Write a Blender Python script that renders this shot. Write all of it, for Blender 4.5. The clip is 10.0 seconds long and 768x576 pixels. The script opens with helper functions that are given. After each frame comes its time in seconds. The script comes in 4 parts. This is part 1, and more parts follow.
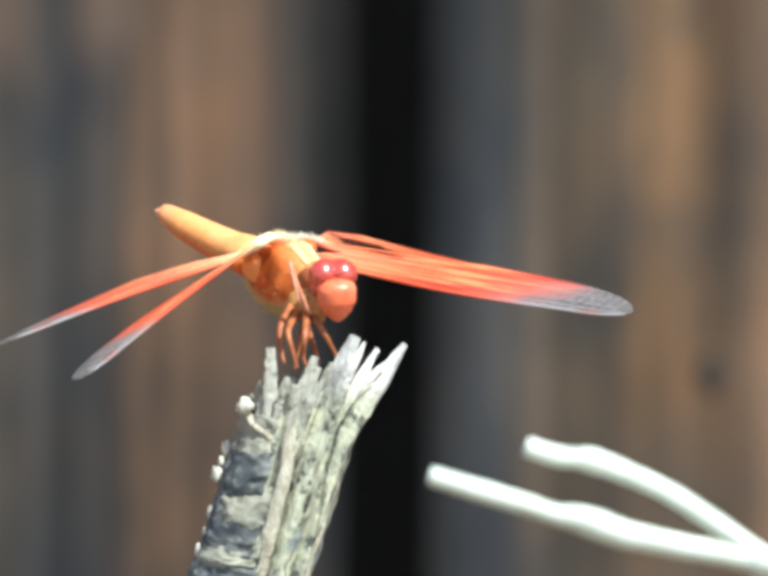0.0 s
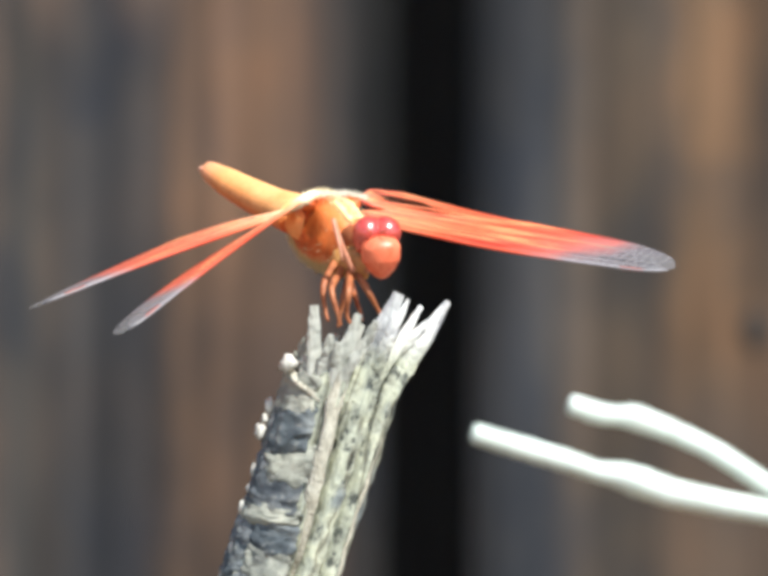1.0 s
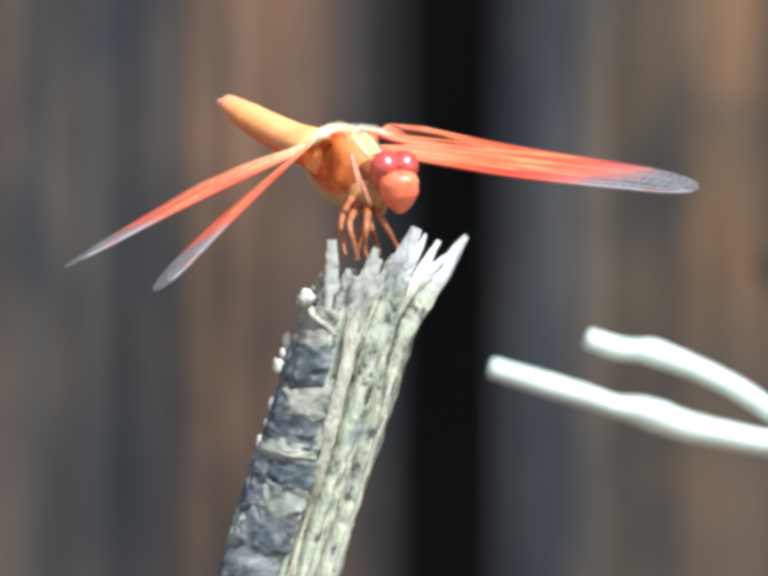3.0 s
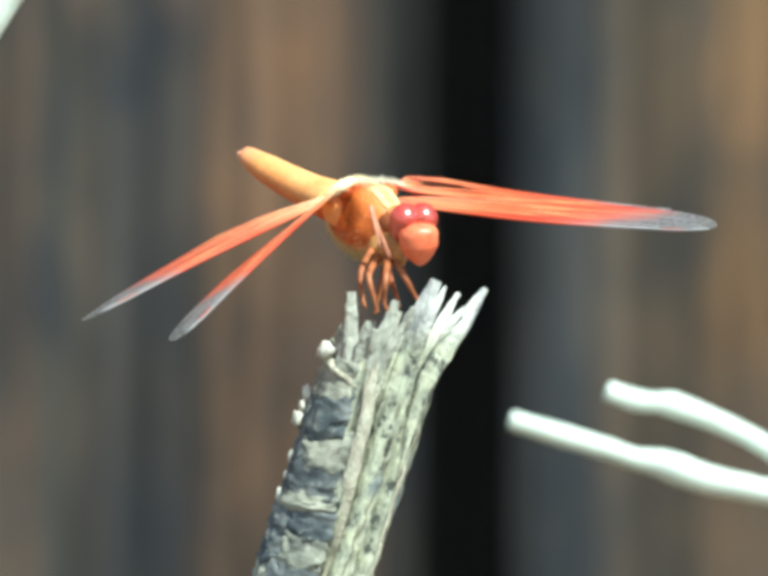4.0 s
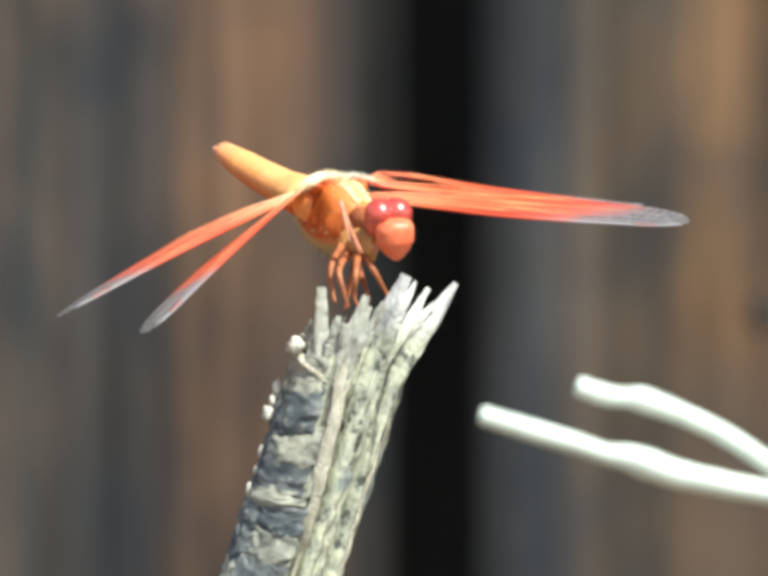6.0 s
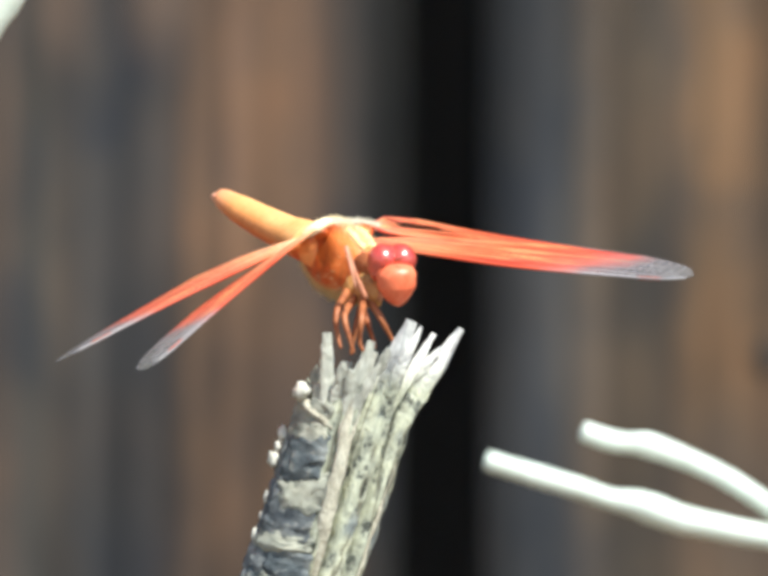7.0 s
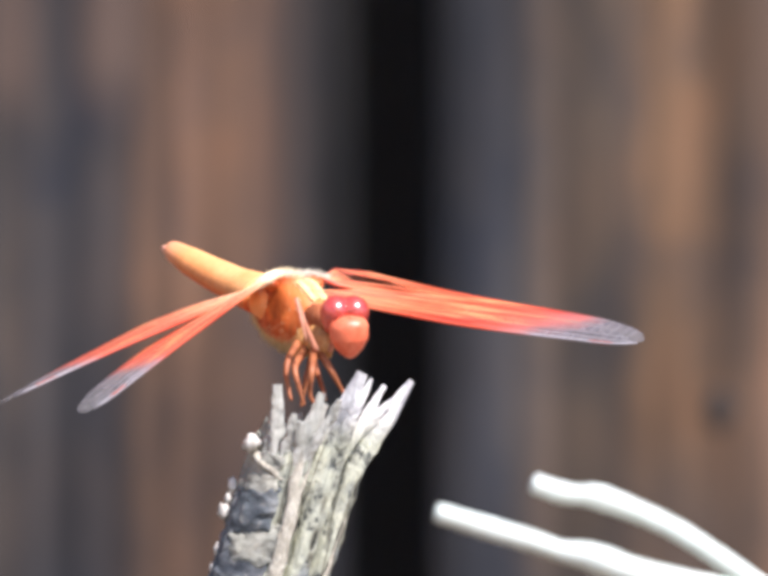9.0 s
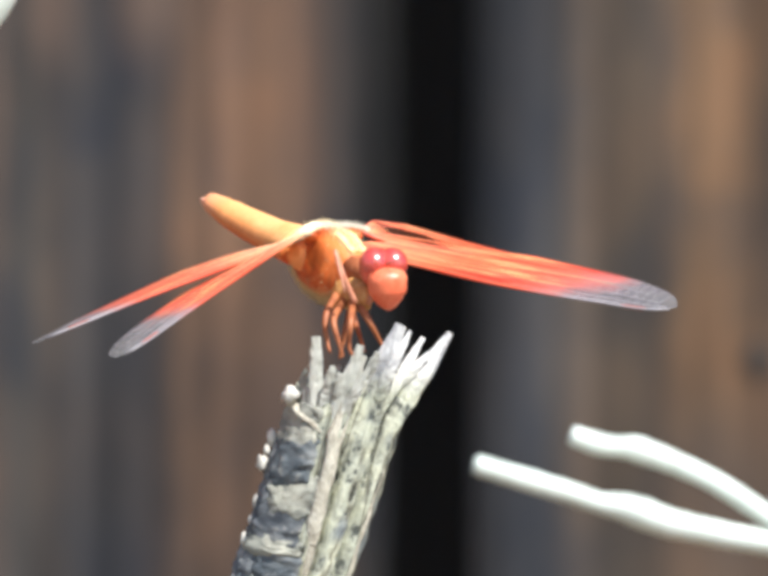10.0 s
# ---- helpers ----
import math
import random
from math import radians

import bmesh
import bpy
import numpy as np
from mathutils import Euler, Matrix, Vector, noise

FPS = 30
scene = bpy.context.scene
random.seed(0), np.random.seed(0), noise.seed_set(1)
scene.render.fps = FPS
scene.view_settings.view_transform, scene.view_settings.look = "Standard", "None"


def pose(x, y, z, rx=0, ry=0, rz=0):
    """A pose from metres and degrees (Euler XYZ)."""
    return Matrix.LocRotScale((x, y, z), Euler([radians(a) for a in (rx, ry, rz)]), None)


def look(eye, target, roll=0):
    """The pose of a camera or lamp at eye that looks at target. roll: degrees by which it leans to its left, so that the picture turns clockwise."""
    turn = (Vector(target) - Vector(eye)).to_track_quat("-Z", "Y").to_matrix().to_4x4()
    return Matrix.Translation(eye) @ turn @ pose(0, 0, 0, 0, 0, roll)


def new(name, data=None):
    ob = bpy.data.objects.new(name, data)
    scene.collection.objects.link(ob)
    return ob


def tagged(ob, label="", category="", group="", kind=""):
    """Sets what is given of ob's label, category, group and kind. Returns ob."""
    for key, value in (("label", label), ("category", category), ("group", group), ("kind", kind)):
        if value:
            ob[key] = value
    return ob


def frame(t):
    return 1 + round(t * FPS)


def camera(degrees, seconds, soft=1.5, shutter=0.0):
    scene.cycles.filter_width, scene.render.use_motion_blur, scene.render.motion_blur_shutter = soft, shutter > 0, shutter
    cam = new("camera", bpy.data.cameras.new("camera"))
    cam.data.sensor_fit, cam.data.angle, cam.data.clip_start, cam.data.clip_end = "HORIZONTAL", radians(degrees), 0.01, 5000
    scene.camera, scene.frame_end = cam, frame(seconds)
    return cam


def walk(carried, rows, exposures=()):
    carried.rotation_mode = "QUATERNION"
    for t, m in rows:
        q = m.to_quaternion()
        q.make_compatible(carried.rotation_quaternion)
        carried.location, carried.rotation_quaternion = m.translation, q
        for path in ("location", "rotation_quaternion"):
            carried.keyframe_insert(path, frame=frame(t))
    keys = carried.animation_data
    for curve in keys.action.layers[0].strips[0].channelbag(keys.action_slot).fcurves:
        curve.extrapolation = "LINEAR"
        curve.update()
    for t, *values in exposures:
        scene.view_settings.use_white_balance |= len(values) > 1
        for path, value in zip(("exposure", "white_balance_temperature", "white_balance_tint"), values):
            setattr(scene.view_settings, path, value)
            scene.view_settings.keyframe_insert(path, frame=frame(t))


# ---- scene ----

# ---------------------------------------------------------------- camera
DIST, EYE_Z, PER_M = 2.5, 1.0, 15000.0      # subject distance, lens height, scale at the subject
EYE = Vector((0, -DIST, EYE_Z))
cam = camera(2.3955, 10.0, soft=4.3)
cam.data.dof.use_dof, cam.data.dof.focus_distance, cam.data.dof.aperture_fstop = True, DIST - 0.006, 50.0


def aim(t, dx, dy):
    """One row of the hand-held pan: the picture's shift from the resting aim."""
    return t, look(EYE, (-dx / PER_M, 0, EYE_Z + dy / PER_M))


walk(cam, [
    aim(0.0, -141, 80), aim(0.1, -186, 111), aim(0.2, -152, 118), aim(0.3, -136, 104), aim(0.4, -114, 73), aim(0.5, -71, 68), aim(0.6, -66, 76), aim(0.7, -93, 44),
    aim(0.8, -56, 1), aim(0.9, -47, -6), aim(1.0, -52, -7), aim(1.1, -53, 30), aim(1.2, -49, 41), aim(1.3, -36, -4), aim(1.4, -56, -17), aim(1.5, -12, -11),
    aim(1.6, 61, -22), aim(1.7, 120, -17), aim(1.8, 101, -20), aim(1.9, 78, -46), aim(2.0, 60, -37), aim(2.1, 18, -63), aim(2.2, -8, -64), aim(3.3, -16, -157),
    aim(3.4, 16, -120), aim(3.5, 36, -38), aim(3.6, 29, -34), aim(3.7, 41, -1), aim(3.8, 41, -20), aim(3.9, 23, -51), aim(4.0, 24, -34), aim(4.1, -9, -8),
    aim(4.2, -21, -11), aim(4.3, -44, -10), aim(4.4, -17, -18), aim(4.5, 0, 0), aim(4.6, -11, 22), aim(4.7, -37, -41), aim(4.8, -23, -57), aim(4.9, -16, -57),
    aim(5.0, -11, -45), aim(5.1, 43, -20), aim(5.2, 23, 6), aim(5.3, 23, -27), aim(5.4, -7, -26), aim(5.5, -31, -4), aim(5.6, -41, -8), aim(5.7, -51, 3),
    aim(5.8, -31, -16), aim(5.9, -26, -47), aim(6.0, -37, -44), aim(6.1, -26, 29), aim(6.2, -30, 62), aim(7.3, -19, 46), aim(7.4, -10, 74), aim(7.5, -29, 63),
    aim(7.6, -43, 63), aim(7.7, -11, 47), aim(7.8, 1, 25), aim(7.9, 86, 28), aim(8.0, 76, 56), aim(8.1, 20, 64), aim(8.2, -53, 68), aim(8.3, -76, 110),
    aim(8.4, -60, 163), aim(8.5, 26, 146), aim(8.6, 70, 90), aim(8.7, 36, 47), aim(8.8, -10, 55), aim(8.9, -109, 128), aim(9.0, -127, 155), aim(9.1, -183, 135),
    aim(9.2, -57, 103), aim(9.3, -104, 200), aim(9.4, -99, 197), aim(9.5, -112, 145), aim(9.6, -91, 107), aim(9.7, -101, 4), aim(9.8, -53, -15), aim(9.9, -43, 37),
    aim(10.0, -48, 57)],
    exposures=[(0.0, 0.77, 6250, 0), (0.5, 0.77, 6150, 5), (1.5, 0.77, 6350, 6), (1.7, 0.77, 5850, 15), (2.2, 0.77, 5800, 15), (3.3, 0.77, 5980, -4), (4.5, 0.77, 6120, -11), (5.5, 0.77, 5980, -2), (5.8, 0.77, 6480, 1),
               (6.2, 0.77, 6500, 0), (7.4, 0.77, 6340, 3), (8.2, 0.78, 6380, 4), (8.5, 0.86, 6380, 7), (8.7, 0.77, 6370, 8), (8.9, 0.77, 6200, 19), (9.5, 0.77, 6220, 14), (9.8, 0.77, 6280, 9), (10.0, 0.77, 6280, 9)])


def spot(px, py, deep=0.0):
    """A place in the world from its place in the resting picture and its depth in mm behind the subject."""
    k = (DIST + deep / 1000) / DIST
    return Vector(((px - 784) / PER_M * k, deep / 1000, EYE_Z + (588 - py) / PER_M * k))


# ---------------------------------------------------------------- world and sun
SUN_TO = Vector((0.36, -0.48, 0.80)).normalized()
world = bpy.data.worlds.new("world")
scene.world = world
world.use_nodes = True
wn = world.node_tree
sky = wn.nodes.new("ShaderNodeTexSky")
sky.sky_type, sky.sun_disc = "NISHITA", False
sky.sun_elevation, sky.sun_rotation = math.asin(SUN_TO.z), math.atan2(SUN_TO.x, SUN_TO.y)
wn.links.new(sky.outputs[0], wn.nodes["Background"].inputs[0])
wn.nodes["Background"].inputs[1].default_value = 0.12
sun = new("sun", bpy.data.lights.new("sun", "SUN"))
sun.data.energy, sun.data.angle, sun.data.color = 4.6, radians(0.53), (1.0, 0.96, 0.9)
sun.matrix_basis = look(SUN_TO * 20, (0, 0, 0))


# ---------------------------------------------------------------- materials
class Nodes:
    """A short hand for building one node material."""

    def __init__(self, name):
        self.mat = bpy.data.materials.new(name)
        self.mat.use_nodes = True
        self.tree = self.mat.node_tree
        self.bsdf = self.tree.nodes["Principled BSDF"]
        self.out = self.tree.nodes["Material Output"]

    def add(self, kind, **values):
        node = self.tree.nodes.new(kind)
        for key, value in values.items():
            node.inputs[key].default_value = value
        return node

    def link(self, a, b):
        self.tree.links.new(a, b)

    def coords(self, scale=(1, 1, 1), lean=0.0, shift=(0, 0, 0)):
        """Object coordinates, first turned upright by lean degrees about y, then scaled."""
        tc, mp, turn = self.add("ShaderNodeTexCoord"), self.add("ShaderNodeMapping", Scale=scale, Location=shift), self.add("ShaderNodeMapping", Rotation=(0, -radians(lean), 0))
        self.link(tc.outputs["Object"], turn.inputs[0])
        self.link(turn.outputs[0], mp.inputs[0])
        return mp.outputs[0]

    def noise(self, coords, scale, detail=4, rough=0.55):
        n = self.add("ShaderNodeTexNoise", Scale=scale, Detail=detail, Roughness=rough)
        self.link(coords, n.inputs["Vector"])
        return n.outputs["Fac"]

    def ramp(self, fac, stops):
        r = self.add("ShaderNodeValToRGB")
        el = r.color_ramp.elements
        while len(el) < len(stops):
            el.new(0.5)
        for e, (p, c) in zip(el, stops):
            e.position, e.color = p, (*c, 1)
        self.link(fac, r.inputs[0])
        return r.outputs[0]

    def mix(self, fac, a, b, how="MIX"):
        m = self.tree.nodes.new("ShaderNodeMix")
        m.data_type, m.blend_type = "RGBA", how
        for value, sock in ((fac, m.inputs[0]), (a, m.inputs[6]), (b, m.inputs[7])):
            if isinstance(value, bpy.types.NodeSocket):
                self.link(value, sock)
            else:
                sock.default_value = value if isinstance(value, float) else (*value, 1)
        return m.outputs[2]

    def bump(self, height, strength, dist):
        b = self.add("ShaderNodeBump", Strength=strength, Distance=dist)
        self.link(height, b.inputs["Height"])
        self.link(b.outputs[0], self.bsdf.inputs["Normal"])

    def done(self, colour, rough=0.6, spec=0.5):
        if isinstance(colour, bpy.types.NodeSocket):
            self.link(colour, self.bsdf.inputs["Base Color"])
        else:
            self.bsdf.inputs["Base Color"].default_value = (*colour, 1)
        self.bsdf.inputs["Roughness"].default_value = rough
        self.bsdf.inputs["Specular IOR Level"].default_value = spec
        return self.mat


def speckled(name, low, mid, high, scale, stretch=(1, 1, 1), rough=0.7, spec=0.3, bump=0.4, dist=0.0002):
    """A surface whose colour wanders at two scales, with a fine relief."""
    n = Nodes(name)
    co = n.coords(stretch)
    big, fine = n.noise(co, scale, 3), n.noise(co, scale * 6, 5, 0.65)
    col = n.mix(0.45, n.ramp(big, [(0.3, low), (0.5, mid), (0.72, high)]), n.ramp(fine, [(0.3, low), (0.5, mid), (0.7, high)]))
    n.bump(fine, bump, dist)
    return n.done(col, rough, spec)


def streaked_board(name, stops, place, by_height=0.0, grey=0.0):
    """Old fence wood: lengthwise streaks of grey and brown, checks and blotches."""
    n = Nodes(name)
    tc, sep = n.add("ShaderNodeTexCoord"), n.add("ShaderNodeSeparateXYZ")
    wob = n.noise(n.coords((5, 5, 1.6)), 3.0, 3)
    n.link(tc.outputs["Object"], sep.inputs[0])
    off = n.add("ShaderNodeMath")
    off.operation = "MULTIPLY_ADD"
    n.link(wob, off.inputs[0])
    off.inputs[1].default_value = 0.022
    n.link(sep.outputs[0], off.inputs[2])
    to01 = n.add("ShaderNodeMapRange", **{"From Min": -0.059, "From Max": 0.081})
    n.link(off.outputs[0], to01.inputs[0])
    base = n.ramp(to01.outputs[0], stops)
    grain = n.noise(n.coords((160, 160, 3)), 2.2, 5, 0.6)
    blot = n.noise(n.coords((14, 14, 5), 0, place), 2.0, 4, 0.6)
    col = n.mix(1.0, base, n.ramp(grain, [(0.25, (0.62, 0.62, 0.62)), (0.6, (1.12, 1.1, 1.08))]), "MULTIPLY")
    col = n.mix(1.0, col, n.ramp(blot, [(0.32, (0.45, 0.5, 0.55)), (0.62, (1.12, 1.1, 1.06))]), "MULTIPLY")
    band = n.noise(n.coords((95, 95, 2.2)), 1.0, 3, 0.6)
    col = n.mix(1.0, col, n.ramp(band, [(0.3, (0.8, 0.81, 0.82)), (0.5, (1.0, 1.0, 1.0)), (0.7, (1.14, 1.12, 1.1))]), "MULTIPLY")
    thin = n.noise(n.coords((230, 230, 4)), 1.0, 2, 0.5)
    col = n.mix(1.0, col, n.ramp(thin, [(0.34, (0.66, 0.68, 0.7)), (0.5, (1.0, 1.0, 1.0)), (0.66, (1.32, 1.28, 1.24))]), "MULTIPLY")
    patch = n.noise(n.coords((1, 1, 0.55), 0, place), 62, 3, 0.55)
    col = n.mix(1.0, col, n.ramp(patch, [(0.36, (0.72, 0.79, 0.92)), (0.5, (1.0, 0.99, 0.98)), (0.66, (1.2, 1.1, 1.02))]), "MULTIPLY")
    if by_height:
        # brown in place of grey higher up on the board
        lift = n.add("ShaderNodeMath")
        lift.operation = "MULTIPLY_ADD"
        n.link(patch, lift.inputs[0])
        lift.inputs[1].default_value = 0.02
        n.link(sep.outputs[2], lift.inputs[2])
        high = n.add("ShaderNodeMapRange", **{"From Min": by_height, "From Max": by_height + 0.016})
        n.link(lift.outputs[0], high.inputs[0])
        where = n.ramp(to01.outputs[0], [(0.49, (0, 0, 0)), (0.515, (1, 1, 1)), (0.55, (0.7, 0.7, 0.7)), (0.575, (0.05, 0.05, 0.05)), (0.605, (0.1, 0.1, 0.1)), (0.635, (0.9, 0.9, 0.9)), (0.69, (0.7, 0.7, 0.7)), (0.71, (0, 0, 0))])
        col = n.mix(n.mix(1.0, high.outputs[0], where, "MULTIPLY"), col, n.mix(1.0, (0.098, 0.068, 0.053), n.ramp(thin, [(0.34, (0.75, 0.76, 0.78)), (0.66, (1.2, 1.18, 1.16))]), "MULTIPLY"))
    if grey:
        # darker and greyer lower down, above all the brown streak
        low = n.add("ShaderNodeMapRange", **{"From Min": grey, "From Max": grey - 0.02})
        n.link(sep.outputs[2], low.inputs[0])
        where = n.ramp(to01.outputs[0], [(0.27, (0, 0, 0)), (0.31, (0.5, 0.5, 0.5)), (0.4, (0.5, 0.5, 0.5)), (0.46, (0, 0, 0))])
        dull = n.mix(where, n.mix(1.0, col, (0.8, 0.82, 0.84), "MULTIPLY"), (0.078, 0.06, 0.049))
        col = n.mix(low.outputs[0], col, dull)
    n.bump(grain, 0.7, 0.001)
    return n.done(col, 0.85, 0.2)


def bark_material(name, low, mid, high):
    """Rough bark with pale lichen flecks."""
    n = Nodes(name)
    co = n.coords((1, 1, 1.4))
    big, fine, fleck = n.noise(co, 150, 3), n.noise(co, 900, 5, 0.65), n.noise(co, 420, 4, 0.6)
    col = n.ramp(big, [(0.32, low), (0.52, mid), (0.7, high)])
    col = n.mix(n.ramp(fleck, [(0.56, (0, 0, 0)), (0.72, (0.6, 0.6, 0.6))]), col, (0.42, 0.41, 0.36))
    n.bump(fine, 0.9, 0.0004)
    return n.done(col, 0.9, 0.15)


# the last stops put the shade beside the gap into the board's colour
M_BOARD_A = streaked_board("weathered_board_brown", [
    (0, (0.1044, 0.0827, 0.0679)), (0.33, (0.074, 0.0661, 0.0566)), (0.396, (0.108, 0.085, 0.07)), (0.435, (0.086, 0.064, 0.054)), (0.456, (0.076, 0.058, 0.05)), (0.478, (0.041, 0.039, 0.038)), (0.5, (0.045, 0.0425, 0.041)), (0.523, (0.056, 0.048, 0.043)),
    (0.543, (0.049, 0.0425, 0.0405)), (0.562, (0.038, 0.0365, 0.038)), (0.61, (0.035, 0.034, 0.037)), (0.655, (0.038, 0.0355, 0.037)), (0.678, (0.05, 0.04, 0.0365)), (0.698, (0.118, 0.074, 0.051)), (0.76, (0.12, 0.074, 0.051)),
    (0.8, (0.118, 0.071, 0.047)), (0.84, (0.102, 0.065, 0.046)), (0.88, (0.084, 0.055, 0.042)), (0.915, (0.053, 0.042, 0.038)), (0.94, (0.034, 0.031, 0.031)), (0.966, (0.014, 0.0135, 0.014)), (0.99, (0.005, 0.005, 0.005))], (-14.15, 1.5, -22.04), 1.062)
# the first stops likewise carry the gap's shade at this board's edge
M_BOARD_B = streaked_board("weathered_board_grey", [
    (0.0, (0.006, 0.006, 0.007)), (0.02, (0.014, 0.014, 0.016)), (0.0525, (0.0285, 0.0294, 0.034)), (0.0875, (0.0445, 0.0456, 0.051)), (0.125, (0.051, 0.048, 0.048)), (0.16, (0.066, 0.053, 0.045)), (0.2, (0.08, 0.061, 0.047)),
    (0.235, (0.071, 0.056, 0.044)), (0.265, (0.067, 0.052, 0.042)), (0.29, (0.098, 0.067, 0.047)), (0.316, (0.168, 0.105, 0.064)), (0.35, (0.158, 0.098, 0.06)), (0.385, (0.155, 0.094, 0.057)), (0.4425, (0.1, 0.069, 0.05)),
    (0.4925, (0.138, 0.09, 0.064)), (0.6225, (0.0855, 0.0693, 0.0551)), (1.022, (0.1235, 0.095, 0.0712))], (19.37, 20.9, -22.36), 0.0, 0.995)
# mid grey for the rails and the backing added behind the gap
M_DARK = speckled("dull_grey_planks", (0.16, 0.155, 0.15), (0.24, 0.232, 0.22), (0.31, 0.3, 0.28), 12, (1, 1, 0.2), 0.95, 0.05)
M_KNOT = speckled("dark_knot_wood", (0.018, 0.016, 0.015), (0.034, 0.03, 0.027), (0.055, 0.047, 0.04), 400, (1, 1, 1), 0.8, 0.2, 0.5)
M_DIRT = speckled("dry_dirt", (0.14, 0.1, 0.07), (0.2, 0.15, 0.105), (0.28, 0.215, 0.16), 2.2, rough=0.95, spec=0.1, bump=0.8, dist=0.01)


def bare_wood(name, fresh_ends=False):
    """Sun-bleached wood: grey fibres along the branch, fine dark drying cracks; paler and fresher at broken upper ends."""
    n = Nodes(name)
    co = n.coords((2.2, 2.2, 0.4), 17.5)
    big, fine = n.noise(co, 170, 3), n.noise(co, 900, 5, 0.65)
    crack = n.noise(n.coords((2.0, 2.0, 0.1), 17.5), 150, 2, 0.5)
    col = n.mix(0.4, n.ramp(big, [(0.3, (0.196, 0.209, 0.176)), (0.5, (0.391, 0.403, 0.322)), (0.7, (0.587, 0.581, 0.458))]), n.ramp(fine, [(0.32, (0.16, 0.17, 0.155)), (0.5, (0.391, 0.398, 0.317)), (0.7, (0.577, 0.571, 0.454))]))
    col = n.mix(1.0, col, n.ramp(crack, [(0.45, (1, 1, 1)), (0.478, (0.42, 0.4, 0.38)), (0.488, (0.42, 0.4, 0.38)), (0.52, (1, 1, 1))]), "MULTIPLY")
    knots = n.noise(n.coords((1.2, 1.2, 0.85), 17.5), 430, 3, 0.6)
    col = n.mix(1.0, col, n.ramp(knots, [(0.36, (0.24, 0.25, 0.27)), (0.43, (0.86, 0.87, 0.88)), (0.62, (1.16, 1.16, 1.1))]), "MULTIPLY")
    slate = n.noise(n.coords((1.0, 1.0, 0.6), 17.5), 150, 2, 0.5)
    col = n.mix(n.ramp(slate, [(0.58, (0, 0, 0)), (0.68, (0.75, 0.75, 0.75))]), col, (0.15, 0.175, 0.2))
    if fresh_ends:
        fresh = n.ramp(big, [(0.34, (0.26, 0.26, 0.27)), (0.5, (0.66, 0.655, 0.63)), (0.72, (0.82, 0.815, 0.79))])
        fresh = n.mix(n.ramp(knots, [(0.36, (0.6, 0.6, 0.6)), (0.45, (0, 0, 0))]), fresh, (0.34, 0.34, 0.35))
        tc, sep = n.add("ShaderNodeTexCoord"), n.add("ShaderNodeSeparateXYZ")
        n.link(tc.outputs["Object"], sep.inputs[0])
        base = stub_line(-985)[0].z
        rise = n.add("ShaderNodeMapRange", **{"From Min": spot(0, 750).z - base, "From Max": spot(0, 680).z - base})
        n.link(sep.outputs[2], rise.inputs[0])
        col = n.mix(rise.outputs[0], col, fresh)
    n.bump(knots, 1.0, 0.0006)
    return n.done(col, 0.85, 0.15)


M_WOOD = bare_wood("weathered_bare_wood")
M_SPLINTER = speckled("olive_grey_splinter_wood", (0.28, 0.285, 0.25), (0.64, 0.64, 0.56), (0.82, 0.81, 0.74), 260, (3, 3, 0.45), 0.85, 0.15, 1.0, 0.0006)
M_RIDGE = speckled("cream_bare_wood", (0.2, 0.18, 0.14), (0.54, 0.5, 0.4), (0.74, 0.71, 0.6), 260, (1.4, 1.4, 0.8), 0.8, 0.2, 1.0, 0.0006)
M_THORN = speckled("pale_dead_thorn", (0.3, 0.29, 0.25), (0.58, 0.56, 0.5), (0.78, 0.77, 0.7), 200, (2.5, 2.5, 0.4), 0.7, 0.3, 0.5)


M_BARK_DARK = bark_material("slate_dark_bark", (0.045, 0.053, 0.062), (0.1, 0.115, 0.125), (0.22, 0.23, 0.225))
M_BARK_MIXED = bark_material("mottled_bark", (0.06, 0.068, 0.078), (0.16, 0.17, 0.175), (0.36, 0.36, 0.33))
M_BARK_PALE = bark_material("grey_bark", (0.16, 0.165, 0.15), (0.33, 0.33, 0.275), (0.5, 0.48, 0.39))
M_TWIG = speckled("bleached_twig", (0.54, 0.6, 0.52), (0.71, 0.78, 0.7), (0.81, 0.86, 0.8), 90, (2, 2, 2), 0.65, 0.3, 0.4)


